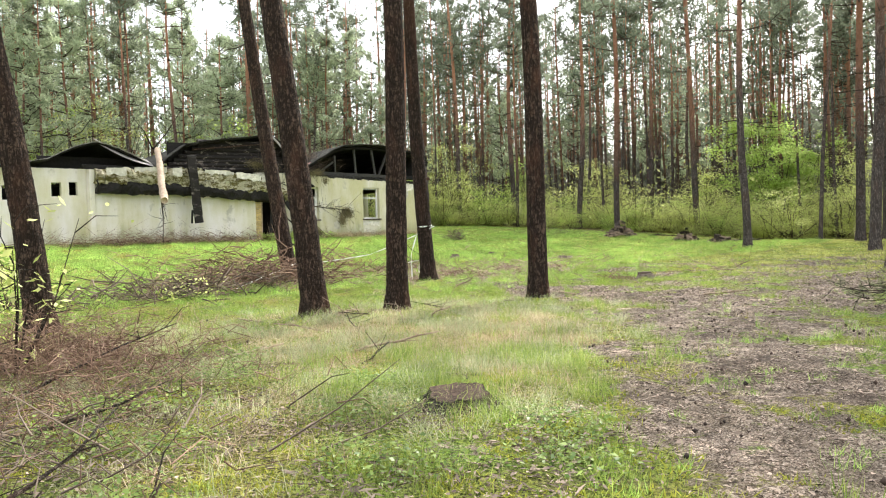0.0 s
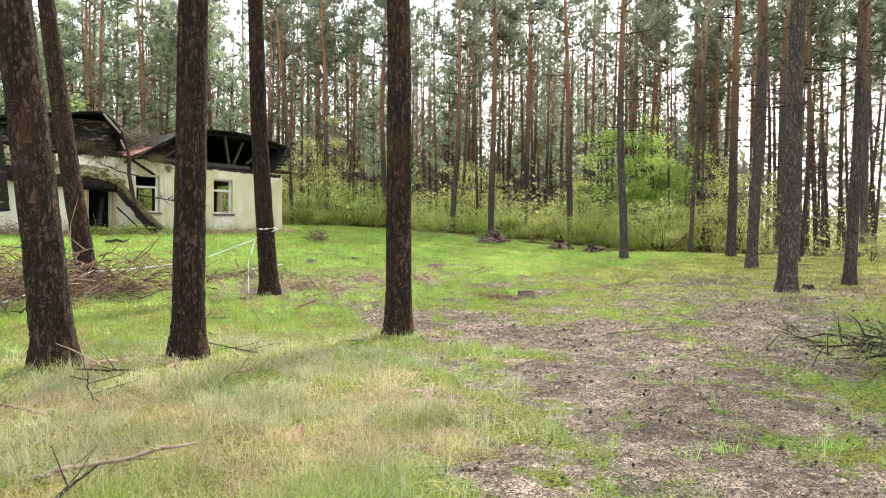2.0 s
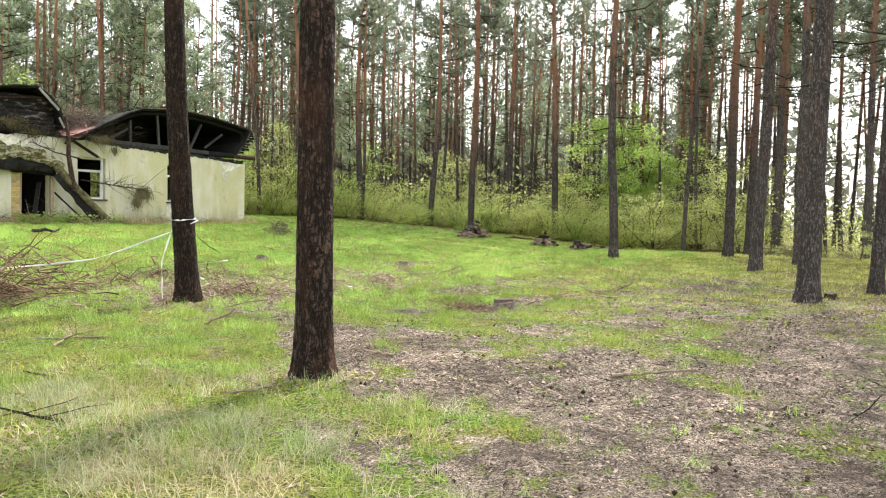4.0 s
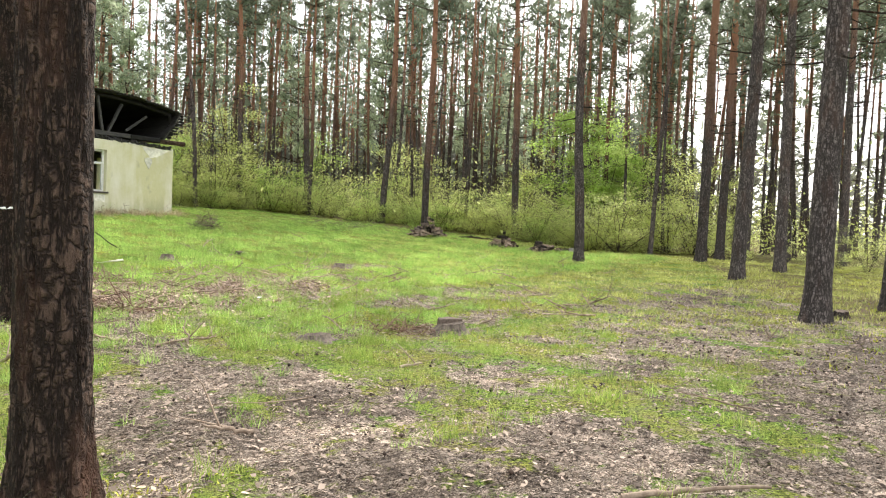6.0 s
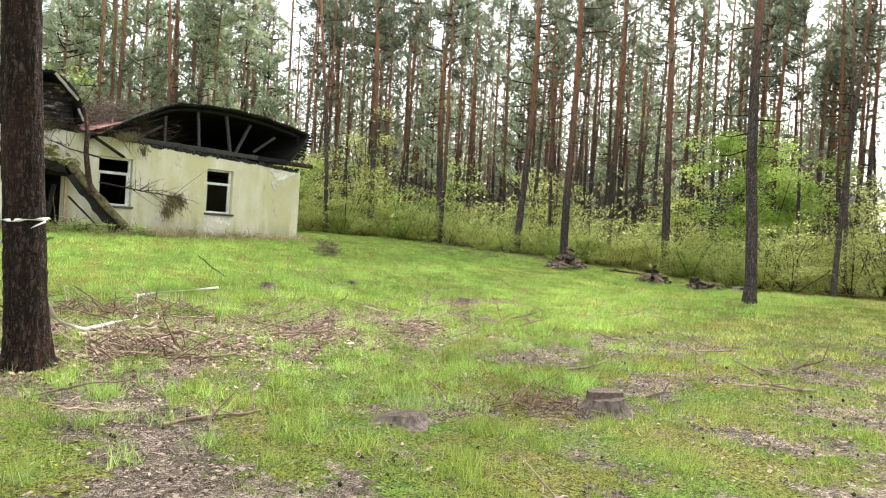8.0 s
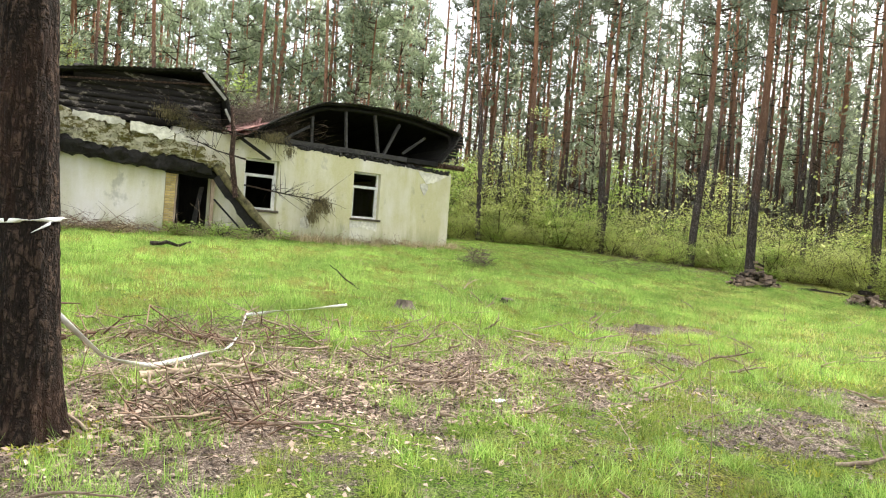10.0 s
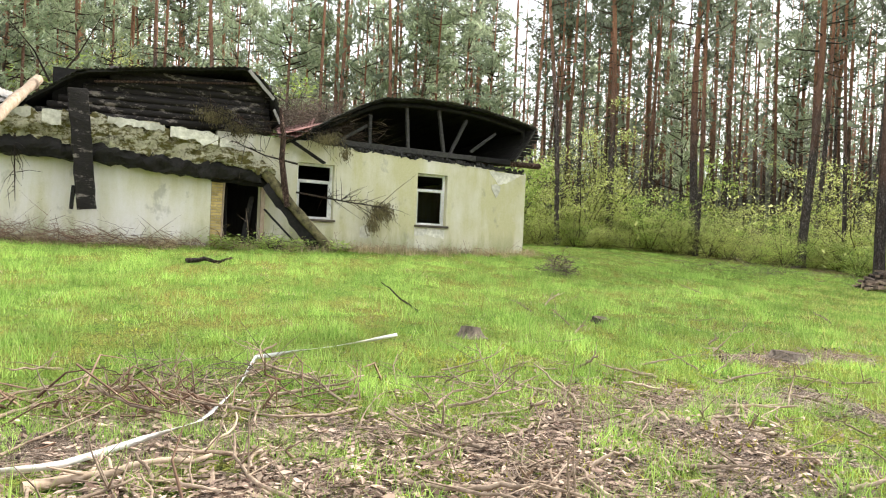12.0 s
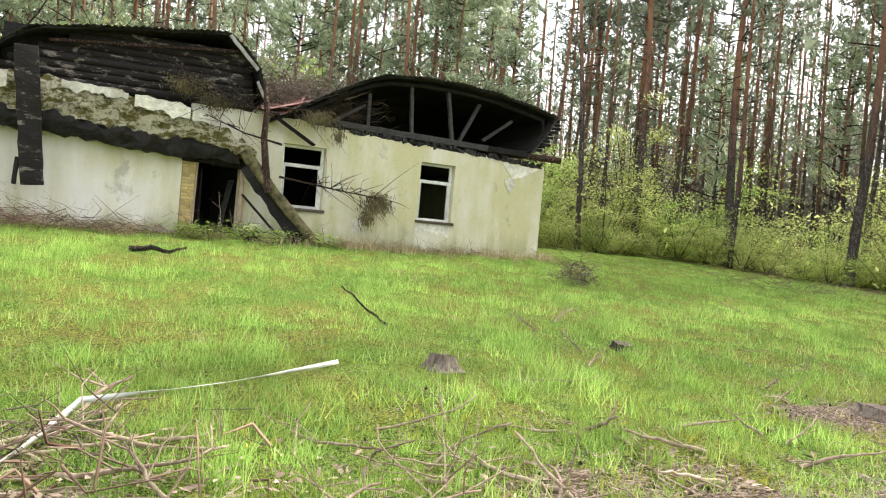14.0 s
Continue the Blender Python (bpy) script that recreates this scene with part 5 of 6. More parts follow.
x, y = tufted(34000, -5, 22, 6, 27, 24, 0.05, 51, lambda x, y: openness(x, y) * np.clip(1.4 * patchy(x, y, 0.9, 61) - 0.15, 0.05, 1) * near_walk(x, y, 7.5) * (1 - 0.7 * np.exp(-((x - 1.9) ** 2 + (y - 12) ** 2) / 12)))
sward("grass", x, y, 0.085 * (0.55 + patchy(x, y, 0.9, 67)), 0.0055, GRASS, "short fresh green grass", 71)
x, y = tufted(5200, -3, 24, 5, 26, 22, 0.035, 56, lambda x, y: near_walk(x, y, 8) * np.where(bare_at(x, y) > 0.3, 0.42, 0.4) * patchy(x, y, 1.3, 80, 0.1))
sward("grass", x, y, 0.085 * (0.5 + patchy(x, y, 0.7, 81)), 0.005, MEADOW, "bright green tufts of grass on the bare track", 76, 0.9)
x, y = tufted(700, 7, 18, 17, 26, 60, 0.07, 60, lambda x, y: 0.25 + 0.5 * patchy(x, y, 1.2, 73))
sward("grass", x, y, 0.15, 0.006, MEADOW, "dense bright tufts of grass between chips and sticks", 80, 0.9)
x, y = tufted(39000, -4, 38, 20, 50, 17, 0.08, 52, lambda x, y: openness(x, y) * patchy(x, y, 4.5, 62, 0.45))
sward("grass", x, y, 0.15 * (0.4 + patchy(x, y, 1.4, 68)) * (1 - 0.6 * np.clip((y - 36.5) / 2.5, 0, 1)), 0.0085, MEADOW, "bright green meadow grass in front of the house", 72)
x, y = tufted(15000, 11, 42, 10.5, 33, 9, 0.11, 65, lambda x, y: (0.2 + 0.8 * patchy(x, y, 2.0, 77)) * np.clip((x - 11) / 7, 0, 1) * np.clip((x - y + 6) / 6, 0, 1) * np.where(bare_at(x, y) > 0.75, 0.35, 1.0))
sward("grass", x, y, 0.05 + 0.045 * np.clip((x - 14) / 8, 0, 1), 0.008 + 0.008 * np.clip((x - 14) / 8, 0, 1), GRASS_PALE, "yellowish mossy grass towards the wood's edge", 83, 1.0)
x, y = tufted(9000, 13, 42, 8, 26, 8, 0.09, 58, lambda x, y: patchy(x, y, 2.4, 71, 0.15) * np.where(x + y < 30, 0.5, 1.0))
sward("moss", x, y, 0.05, 0.02, MOSS, "yellow-green moss under the edge trees", 78, 1.0)
x, y = tufted(5200, -3, 8, 8.5, 17, 30, 0.055, 53, lambda x, y: openness(x, y) * np.clip(1.5 * patchy(x, y, 1.5, 63) - 0.3, 0, 1) * np.exp(-((x - 1.8) ** 2 + (y - 12) ** 2) / 14))
x2, y2 = tufted(1700, -1, 3.6, 8.6, 12.2, 30, 0.06, 59, lambda x, y: openness(x, y) * np.clip(patchy(x, y, 1.0, 72), 0, 1) * np.exp(-((x - 1.3) ** 2 / 3 + (y - 10.3) ** 2 / 1.6)))
blades("grass", x2, y2, 0.17, 0.004, GRASS, "soft green tussocks of grass near the low stump", 79, 1.1)
blades("grass", x, y, 0.17, 0.0034, GRASS_BLUE, "fine pale fescue grass in tussocks", 73, 1.2)
x, y = tufted(5200, -2, 8, 8.5, 17, 24, 0.075, 54, lambda x, y: openness(x, y) * np.clip(patchy(x + 2, y, 1.8, 64) + 0.45 * np.exp(-((x - 2.5) ** 2 + (y - 11.8) ** 2) / 5), 0, 1) * np.exp(-((x - 2.0) ** 2 + (y - 12) ** 2) / 12))
blades("straw", x, y, 0.14, 0.0038, STRAW, "dry straw-coloured grass matted flat", 74, 1.8)
rnd_mat = np.random.RandomState(58)
for k, (mx, my) in enumerate([(2.0, 10.6), (2.7, 11.2), (1.9, 11.8), (3.1, 10.5), (2.4, 12.4), (0.9, 11.4), (3.6, 11.6)]):
    n = 620
    blades("straw", rnd_mat.normal(mx, 0.2, n), rnd_mat.normal(my, 0.2, n), 0.11, 0.0035, STRAW_RED, "mat of reddish-brown dead grass pressed flat", 90 + k, 2.4)
x, y = tufted(800, -4, 30, 18, 38, 9, 0.1, 57, lambda x, y: openness(x, y) * patchy(x, y, 3.0, 66))
blades("straw", x, y, 0.12, 0.008, STRAW, "dry straw among the meadow grass", 77, 1.2)
x, y = tufted(13000, -6, 44, 4, 40, 6, 0.045, 55, lambda x, y: np.clip(1 - bare_at(x, y), 0.06, 1) * patchy(x, y, 1.6, 65, 0.1) * np.where(in_wood(x, y), 0.7, 1))
blades("moss", x, y, 0.035, 0.016, MOSS, "cushions of yellow-green moss", 75, 1.0)


x, y = tufted(2600, -3.6, 2.5, 6.8, 12.5, 30, 0.06, 66, lambda x, y: np.clip(1.3 * patchy(x, y, 0.9, 79) - 0.2, 0, 1) * np.clip(1 - bare_at(x, y), 0, 1))
sward("moss", x, y, 0.035, 0.01, MOSS, "yellow-green moss cushions beside the start of the track", 84, 1.2)


# ---- litter on the ground ----
def flakes(name, x, y, size, material, label, seed, lift=0.012, slim=0.5):
    rnd = np.random.RandomState(seed)
    n = len(x)
    z = ground_z(x, y) + lift * rnd.uniform(0.3, 1.6, n)
    a, s = rnd.uniform(0, 2 * np.pi, n), size * rnd.uniform(0.4, 1.3, n)
    u = np.stack([np.cos(a) * s, np.sin(a) * s, rnd.uniform(-0.35, 0.35, n) * s], -1)
    w = np.stack([-np.sin(a) * s * slim, np.cos(a) * s * slim, rnd.uniform(-0.3, 0.3, n) * s * min(1.0, slim * 1.6)], -1)
    c = np.stack([x, y, z], -1)
    k = rnd.uniform(0.35, 1.25, (4, n, 1))
    p = np.stack([c - u * k[0], c - w * k[1], c + u * k[2], c + w * k[3] + np.array([0, 0, 0.005])], 1).reshape(-1, 3)
    return tagged(new(name, mesh_from(name, p, np.arange(4 * n).reshape(-1, 4), material)), label, "litter", kind="stuff")


def strewn(count, seed, keep, x0=-5, x1=30, y0=4, y1=30):
    rnd = np.random.RandomState(seed)
    x, y = rnd.uniform(x0, x1, count), rnd.uniform(y0, y1, count)
    ok = rnd.uniform(0, 1, count) < keep(x, y)
    return x[ok], y[ok]


x, y = strewn(170000, 81, lambda x, y: (0.25 + bare_at(x, y)) * 0.62 * near_walk(x, y, 9) + 0.06)
flakes("dead_leaves", x, y, 0.023, LITTER, "pale dry leaves and bark flakes on bare soil", 91)
x, y = strewn(90000, 98, lambda x, y: (0.12 + bare_at(x, y)) * 0.7, 7, 26, 9, 22)
flakes("dead_leaves", x, y, 0.026, LITTER, "pale and dark leaf scraps on sandy soil", 100, 0.016, 0.6)
x, y = strewn(240000, 82, lambda x, y: (0.15 + bare_at(x, y)) * near_walk(x, y, 5.5), -4, 20, 5, 25)
flakes("needle_litter", x, y, 0.035, NEEDLE_FALL, "brown pine needles and twig ends", 92, 0.008, 0.06)


x, y = strewn(30000, 87, lambda x, y: (0.25 + bare_at(x, y)) * 0.8 * near_walk(x, y, 11), -4, 30, 5, 32)
flakes("twig_litter", x, y, 0.065, TWIG, "small dry twigs strewn over the ground", 95, 0.012, 0.035)


def cone_scatter():
    rnd = np.random.RandomState(83)
    x, y = strewn(7000, 84, lambda x, y: (bare_at(x, y) * 0.7 + 0.08) * np.clip(2 * patchy(x, y, 1.1, 82) - 0.6, 0, 1), -3, 24, 5, 26)
    base = np.array([[0, 0, 1], [1, 0, 0.15], [0, 1, 0.1], [-1, 0, 0.15], [0, -1, 0.1], [0, 0, -0.9]], float)
    faces = np.array([[0, 1, 2], [0, 2, 3], [0, 3, 4], [0, 4, 1], [5, 2, 1], [5, 3, 2], [5, 4, 3], [5, 1, 4]])
    n = len(x)
    s = 0.014 * rnd.uniform(0.6, 1.6, (n, 1, 1))
    p = base[None] * s * rnd.uniform(0.8, 1.3, (n, 6, 3))
    a = rnd.uniform(0, 6.28, n)
    tilt = p[:, :, [2, 1, 0]]
    q = tilt.copy()
    q[:, :, 0] = tilt[:, :, 0] * np.cos(a)[:, None] - tilt[:, :, 1] * np.sin(a)[:, None]
    q[:, :, 1] = tilt[:, :, 0] * np.sin(a)[:, None] + tilt[:, :, 1] * np.cos(a)[:, None]
    q += np.stack([x, y, ground_z(x, y) + 0.015], -1)[:, None, :]
    f = (np.arange(n)[:, None, None] * 6 + faces[None]).reshape(-1, 3)
    tagged(new("pine_cones", mesh_from("pine_cones", q.reshape(-1, 3), f, CONES)), "dark fallen pine cones on the track", "litter", kind="stuff")


cone_scatter()


# ---- stumps, logs, sticks ----
def stump(x, y, r, h, seed, label, name="tree_stump", bark=None, face=None):
    rnd = np.random.RandomState(seed)
    t = thing(name, (x, y, gz(x, y)), label, "stump")
    segs = 28
    a = np.linspace(0, 2 * np.pi, segs, endpoint=False)
    lob = 1 + 0.11 * np.sin(a * 4 + seed) + 0.07 * np.sin(a * 7 + 2 * seed) + rnd.uniform(-0.03, 0.03, segs)
    zs = np.array([-0.15, 0.0, 0.25, 0.6, 1.0]) * h
    rs = np.array([1.8, 1.55, 1.28, 1.06, 0.95]) * r
    v = np.stack([np.stack([np.cos(a) * rr * lob, np.sin(a) * rr * lob, np.full(segs, z) + (0.02 * np.sin(a + seed) if z == h else 0)], -1) for z, rr in zip(zs, rs)]).reshape(-1, 3)
    f = [[i * segs + j, i * segs + (j + 1) % segs, (i + 1) * segs + (j + 1) % segs, (i + 1) * segs + j] for i in range(4) for j in range(segs)]
    child("bark", mesh_from("bark", v, f, bark or BARK_DRY, True), t)
    rings = [np.stack([np.cos(a) * r * 0.95 * k * lob, np.sin(a) * r * 0.95 * k * lob, np.full(segs, h) + 0.02 * np.sin(a + seed) * k + rnd.uniform(-0.006, 0.008, segs)], -1) for k in (1.0, 0.8, 0.6, 0.4, 0.2, 0.02)]
    v = np.vstack(rings)
    f = [[i * segs + j, i * segs + (j + 1) % segs, (i + 1) * segs + (j + 1) % segs, (i + 1) * segs + j] for i in range(5) for j in range(segs)]
    child("cut_face", mesh_from("cut_face", v, f, face or CUT_WOOD, True), t, "weathered grey cut face")
    return t


stump(0.39, 9.32, 0.225, 0.095, 1, "low dark tree stump with litter on its cut face", face=CUT_DARK)
grey_stump = stump(13.75, 16.5, 0.2, 0.15, 2, "weathered grey tree stump among grass and twigs", bark=STUMP_BARK)


def raised_cut(parent, r, z0, z1):
    """The higher half of a stump that was sawn from two sides."""
    bm = bmesh.new()
    rim = [(math.cos(a), math.sin(a)) for a in (radians(k) for k in range(-20, 201, 20))]
    low = [bm.verts.new((r * 1.03 * (1 + 0.05 * math.sin(i * 2.3)) * c, r * s + 0.02, z0)) for i, (c, s) in enumerate(rim)]
    top = [bm.verts.new((r * 0.97 * (1 + 0.05 * math.sin(i * 2.3)) * c, r * 0.96 * s + 0.03, z1 + 0.008 * math.sin(i * 1.7))) for i, (c, s) in enumerate(rim)]
    for i in range(len(rim)):
        k = (i + 1) % len(rim)
        bm.faces.new([low[i], low[k], top[k], top[i]])
    bm.faces.new(top)
    bm.faces.new(low[::-1])
    part("upper_cut", bm, CUT_WOOD, parent, "higher half of the sawn face").rotation_euler = (0, 0, radians(-35))


raised_cut(grey_stump, 0.18, 0.12, 0.2)
stump(11.55, 17.1, 0.19, 0.075, 3, "flat sawn stump level with the grass", bark=STUMP_BARK)
stump(15.95, 26.3, 0.13, 0.13, 4, "small brown stump in green grass", bark=STUMP_BARK)
stump(20.6, 24.7, 0.25, 0.12, 5, "broad low stump in a ring of bare soil", bark=STUMP_BARK)
stump(19.6, 27.9, 0.15, 0.1, 6, "small rotten stump in the meadow")
stump(38.5, 27.6, 0.18, 0.35, 7, "short stump at the wood's edge")
stump(21.0, 12.2, 0.12, 0.14, 8, "short mossy stump beside a pine")


def stick(name, pts, r, mat, label, seed, twigs=3, category="branch"):
    rnd = np.random.RandomState(seed)
    p = np.array(pts, float)
    q = np.linspace(0, 1, 10)
    t = np.linspace(0, 1, len(p))
    path = np.stack([np.interp(q, t, p[:, k]) for k in range(3)], -1) + rnd.normal(0, r * 0.28, (10, 3))
    pieces = [tube(path, np.linspace(r, r * 0.4, 10), 7, True, 0.12, seed)]
    for _ in range(twigs):
        k = rnd.randint(2, 9)
        d = rnd.normal(0, 1, 3)
        d[2] = abs(d[2]) * 0.7
        d *= rnd.uniform(0.15, 0.5) / np.linalg.norm(d)
        pieces.append(tube([path[k], path[k] + d * 0.6 + rnd.normal(0, 0.03, 3), path[k] + d], [r * 0.4, r * 0.28, r * 0.1], 5, False))
    return tagged(new(name, mesh_from(name, *join(pieces), mat, True)), label, category)


def lying(x, y, length, angle, r, mat, label, seed, rise=0.03, twigs=3):
    """A crooked branch that lies on the ground."""
    rnd = np.random.RandomState(seed)
    ca, sa = math.cos(radians(angle)), math.sin(radians(angle))
    bend = rnd.uniform(-0.17, 0.17) * length
    pts = []
    for k in range(6):
        u, off = k / 5 * length, bend * math.sin(math.pi * k / 5) + rnd.normal(0, 0.022) * length * (k > 0)
        px, py = x + ca * u - sa * off, y + sa * u + ca * off
        pts.append((px, py, gz(px, py) + r + rise * 2 * k / 5))
    return stick("branch", pts, r, mat, label, seed, twigs)


def chips(cx, cy, sx, sy, count, seed):
    """Splinters and bark scraps where trees were felled, uncountable."""
    r = np.random.RandomState(seed)
    x, y = r.normal(cx, sx * 0.5, count), r.normal(cy, sy * 0.5, count)
    flakes("wood_chips", x, y, 0.07, STICK, "pale splinters and bark scraps of felled trees", seed, 0.03, 0.22)


chips(12.6, 21.6, 4.2, 1.6, 2600, 1)
chips(15.6, 23.2, 3.0, 1.2, 700, 2)
chips(11.6, 24.0, 1.8, 1.2, 500, 3)
chips(20.7, 24.8, 1.6, 0.8, 260, 4)
chips(13.6, 16.9, 1.0, 0.7, 200, 5)
rnd = random.Random(77)
ZONES = [(12.6, 21.7, 3.6, 1.5, 110), (11.5, 24.2, 2.0, 1.0, 46), (15.5, 23.6, 2.5, 1.2, 36), (8.5, 18.5, 2.2, 1.6, 12), (6.5, 21.5, 2.2, 1.2, 16), (16, 18, 4, 2.5, 12), (1.0, 13.5, 3.0, 2.0, 12), (22, 28, 5, 4, 14), (10, 13, 4, 2, 8), (19, 22.5, 3, 2, 22), (25, 22, 4, 2.5, 18), (17, 16.8, 3, 1.5, 16)]
for cx, cy, sx, sy, count in ZONES:
    for k in range(count):
        x, y = rnd.gauss(cx, sx * 0.6), rnd.gauss(cy, sy * 0.6)
        pale = rnd.random() < 0.45
        lying(x, y, rnd.uniform(0.2, 1.0), rnd.uniform(0, 360), rnd.uniform(0.005, 0.022), PALE_WOOD if pale and rnd.random() < 0.3 else STICK, "pale broken dead branch lying on the ground" if pale else "dark dead branch lying on the ground", rnd.randrange(9999), rnd.uniform(0, 0.12), rnd.randrange(1, 5))


def brush(cx, cy, sx, sy, hgt, count, seed, label, mat=TWIG, length=0.9, floor=None, thick=1.0):
    """A heap of thin twigs, uncountable."""
    r = np.random.RandomState(seed)
    pieces = []
    for _ in range(count):
        x, y = r.normal(cx, sx * 0.5), r.normal(cy, sy * 0.5)
        z = (gz(x, y) if floor is None else floor) + abs(r.normal(0, hgt * 0.5))
        a = r.uniform(0, 6.28)
        d = np.array([math.cos(a), math.sin(a), r.normal(0.1, 0.35)]) * length * r.uniform(0.3, 1.1)
        p = np.array([x, y, z])
        pieces.append(tube([p, p + d * 0.5 + r.normal(0, 0.06, 3), p + d + r.normal(0, 0.08, 3)], np.array([0.006, 0.004, 0.0015]) * thick * r.uniform(0.5, 1.8), 3, False))
    return tagged(new("brush_heap", mesh_from("brush_heap", *join(pieces), mat, True)), label, "brushwood", kind="stuff")


brush(-1.15, 13.4, 1.0, 2.4, 0.4, 2400, 1, "tangled heap of dry reddish-brown brushwood", BRUSH, 0.38, None, 0.6)
brush(-2.3, 10.0, 0.6, 1.6, 0.2, 120, 14, "dark dead twigs standing up from the forest floor", TWIG, 0.45, None, 0.7)
brush(-2.0, 10.8, 0.7, 1.6, 0.2, 320, 15, "brown dead fern and twigs on the forest floor", BRUSH, 0.3, None, 0.6)
x, y = strewn(26000, 85, lambda x, y: patchy(x, y, 1.4, 69), -3.5, 0.6, 7.5, 16)
flakes("forest_litter", x, y, 0.02, LITTER, "brown leaf litter on the forest floor", 93, 0.02)
x, y = strewn(48000, 86, lambda x, y: np.clip(smooth_noise(x, y, 1.3, 70) + 0.1, 0, 1), -3.4, 0.5, 7.5, 12.8)
flakes("bilberry", x, y, 0.02, BILBERRY, "low bilberry leaves on the forest floor", 94, 0.09, 0.55)
brush(-1.9, 11.2, 1.3, 2.2, 0.1, 170, 2, "thin dead twigs on the forest floor", TWIG, 0.6)
x, y = strewn(15000, 88, lambda x, y: patchy(x, y, 0.8, 74), -3.6, 0.4, 7.5, 13)
flakes("forest_litter", x, y, 0.05, TWIG, "dark broken twigs and rotten leaves", 96, 0.03, 0.12)
x, y = strewn(30000, 89, lambda x, y: (0.3 + patchy(x, y, 1.2, 75)) * np.exp(-((x - 12.4) ** 2 / 9 + (y - 21.5) ** 2 / 2.6)), 7, 18, 18.5, 24.5)
flakes("bark_scraps", x, y, 0.042, BARK_SCRAP, "reddish bark scraps among the chips", 97, 0.035, 0.45)
x, y = strewn(5000, 90, lambda x, y: patchy(x, y, 0.9, 78) * np.exp(-((x - 12.4) ** 2 / 9 + (y - 21.5) ** 2 / 2.2)), 7, 18, 18.5, 24.5)
flakes("wood_splinters", x, y, 0.05, PALE_WOOD, "pale split splinters of felled pines", 99, 0.06, 0.2)
brush(5.9, 22.6, 2.9, 1.4, 0.75, 1500, 3, "dark twigs piled under the barrier tape", BRUSH, 0.7, None, 1.9)
brush(3.2, 21.4, 2.6, 1.0, 0.4, 420, 16, "grey dead branches lying in the grass", TWIG, 0.8, None, 2.0)
brush(11.6, 23.9, 1.7, 0.6, 0.12, 130, 17, "dark rotten twigs heaped among the chips", BRUSH, 0.5, None, 1.6)
brush(10.9, 20.6, 0.8, 0.5, 0.08, 80, 18, "dark rotten twigs heaped among the chips", BRUSH, 0.45, None, 1.6)
brush(12.0, 24.6, 1.3, 0.7, 0.1, 120, 4, "dead twigs heaped in the grass", TWIG, 0.5)


def pine_bough(place, turn, count, seed):
    """A felled pine top: arching limbs with needles still on them."""
    r = np.random.RandomState(seed)
    t = thing("fallen_bough", pose(*place, rz=turn), "fallen pine bough with dull green needles beside the track", "bough")
    wood, green = [], []
    for k in range(count):
        a, l = r.uniform(-0.75, 0.75), r.uniform(0.7, 1.5)
        d = np.array([math.cos(a), math.sin(a), 0.0])
        rise = r.uniform(0.05, 0.3)
        p = [np.array([0, r.normal(0, 0.15), 0.05]) + d * l * q + np.array([0, 0, rise * math.sin(q * 2.4)]) for q in (0, 0.33, 0.66, 1.0)]
        wood.append(tube(p, [0.017, 0.013, 0.009, 0.004], 6, False))
        for _ in range(9):
            q = r.uniform(0.2, 1.0)
            c = p[0] + d * l * q + np.array([0, 0, rise * math.sin(q * 2.4)])
            e = c + d * 0.2 + r.normal(0, 0.13, 3) + np.array([0, 0, 0.04])
            wood.append(tube([c, (c + e) / 2 + r.normal(0, 0.02, 3), e], [0.006, 0.005, 0.002], 4, False))
            m = 26
            b = c + (e - c) * r.uniform(0.25, 1.05, (m, 1))
            w = r.normal(0, 1, (m, 3)) + (e - c) * 6
            w *= r.uniform(0.05, 0.09, (m, 1)) / np.linalg.norm(w, axis=1)[:, None]
            o = np.cross(w, r.normal(0, 1, (m, 3)))
            o *= 0.0022 / np.linalg.norm(o, axis=1)[:, None]
            green.append(np.stack([b - o, b + o, b + w], 1).reshape(-1, 3))
    tagged(child("limb_wood", mesh_from("limb_wood", *join(wood), BARK_DRY, True), t), kind="stuff")
    g = np.vstack(green)
    g[:, 2] = np.maximum(g[:, 2], 0.01)
    tagged(child("needles", mesh_from("needles", g, np.arange(len(g)).reshape(-1, 3), BOUGH_NEEDLES), t), kind="stuff")
    return t


pine_bough((8.35, 8.15, gz(8.35, 8.15)), 145, 15, 61)
brush(13.2, 17.0, 0.5, 0.4, 0.12, 110, 6, "thin twigs beside a stump", BRUSH, 0.35)
brush(8.8, 38.3, 4.5, 0.7, 0.45, 900, 7, "dry brown bramble along the foot of the wall", BRUSH)
brush(21.0, 39.2, 4.5, 0.3, 0.15, 260, 11, "dry stalks along the foot of the wall", BRUSH, 0.5)
brush(23.4, 34.4, 0.55, 0.45, 0.55, 190, 8, "small leafless brown bush in the grass", TWIG, 0.45, None, 1.7)
brush(34, 36, 4.0, 3.0, 0.3, 200, 9, "brushwood along the wood's edge")
brush(17.9, 41.0, 1.7, 1.1, 1.1, 2600, 10, "dead brown pine crown fallen between the burnt roofs", TWIG, 0.7, 4.75, 1.0)
brush(13.0, 38.9, 3.0, 0.35, 0.35, 200, 12, "dead stalks and brambles at the foot of the blank wall", BRUSH, 0.7)
x, y = tufted(330, 5, 26, 38.2, 39.5, 22, 0.12, 63, lambda x, y: 0.3 + 0.7 * patchy(x, y, 1.3, 76))
blades("straw", x, y, 0.3, 0.012, STRAW, "dry yellow stalks along the house wall", 82, 0.8)
x, y = tufted(120, 14.6, 18.6, 38.4, 39.3, 30, 0.14, 64, lambda x, y: 0.6 + 0 * x)
flakes("nettles", x, y, 0.06, LEAVES_DEEP, "low dark green nettles beside the doorway", 98, 0.22, 0.6)


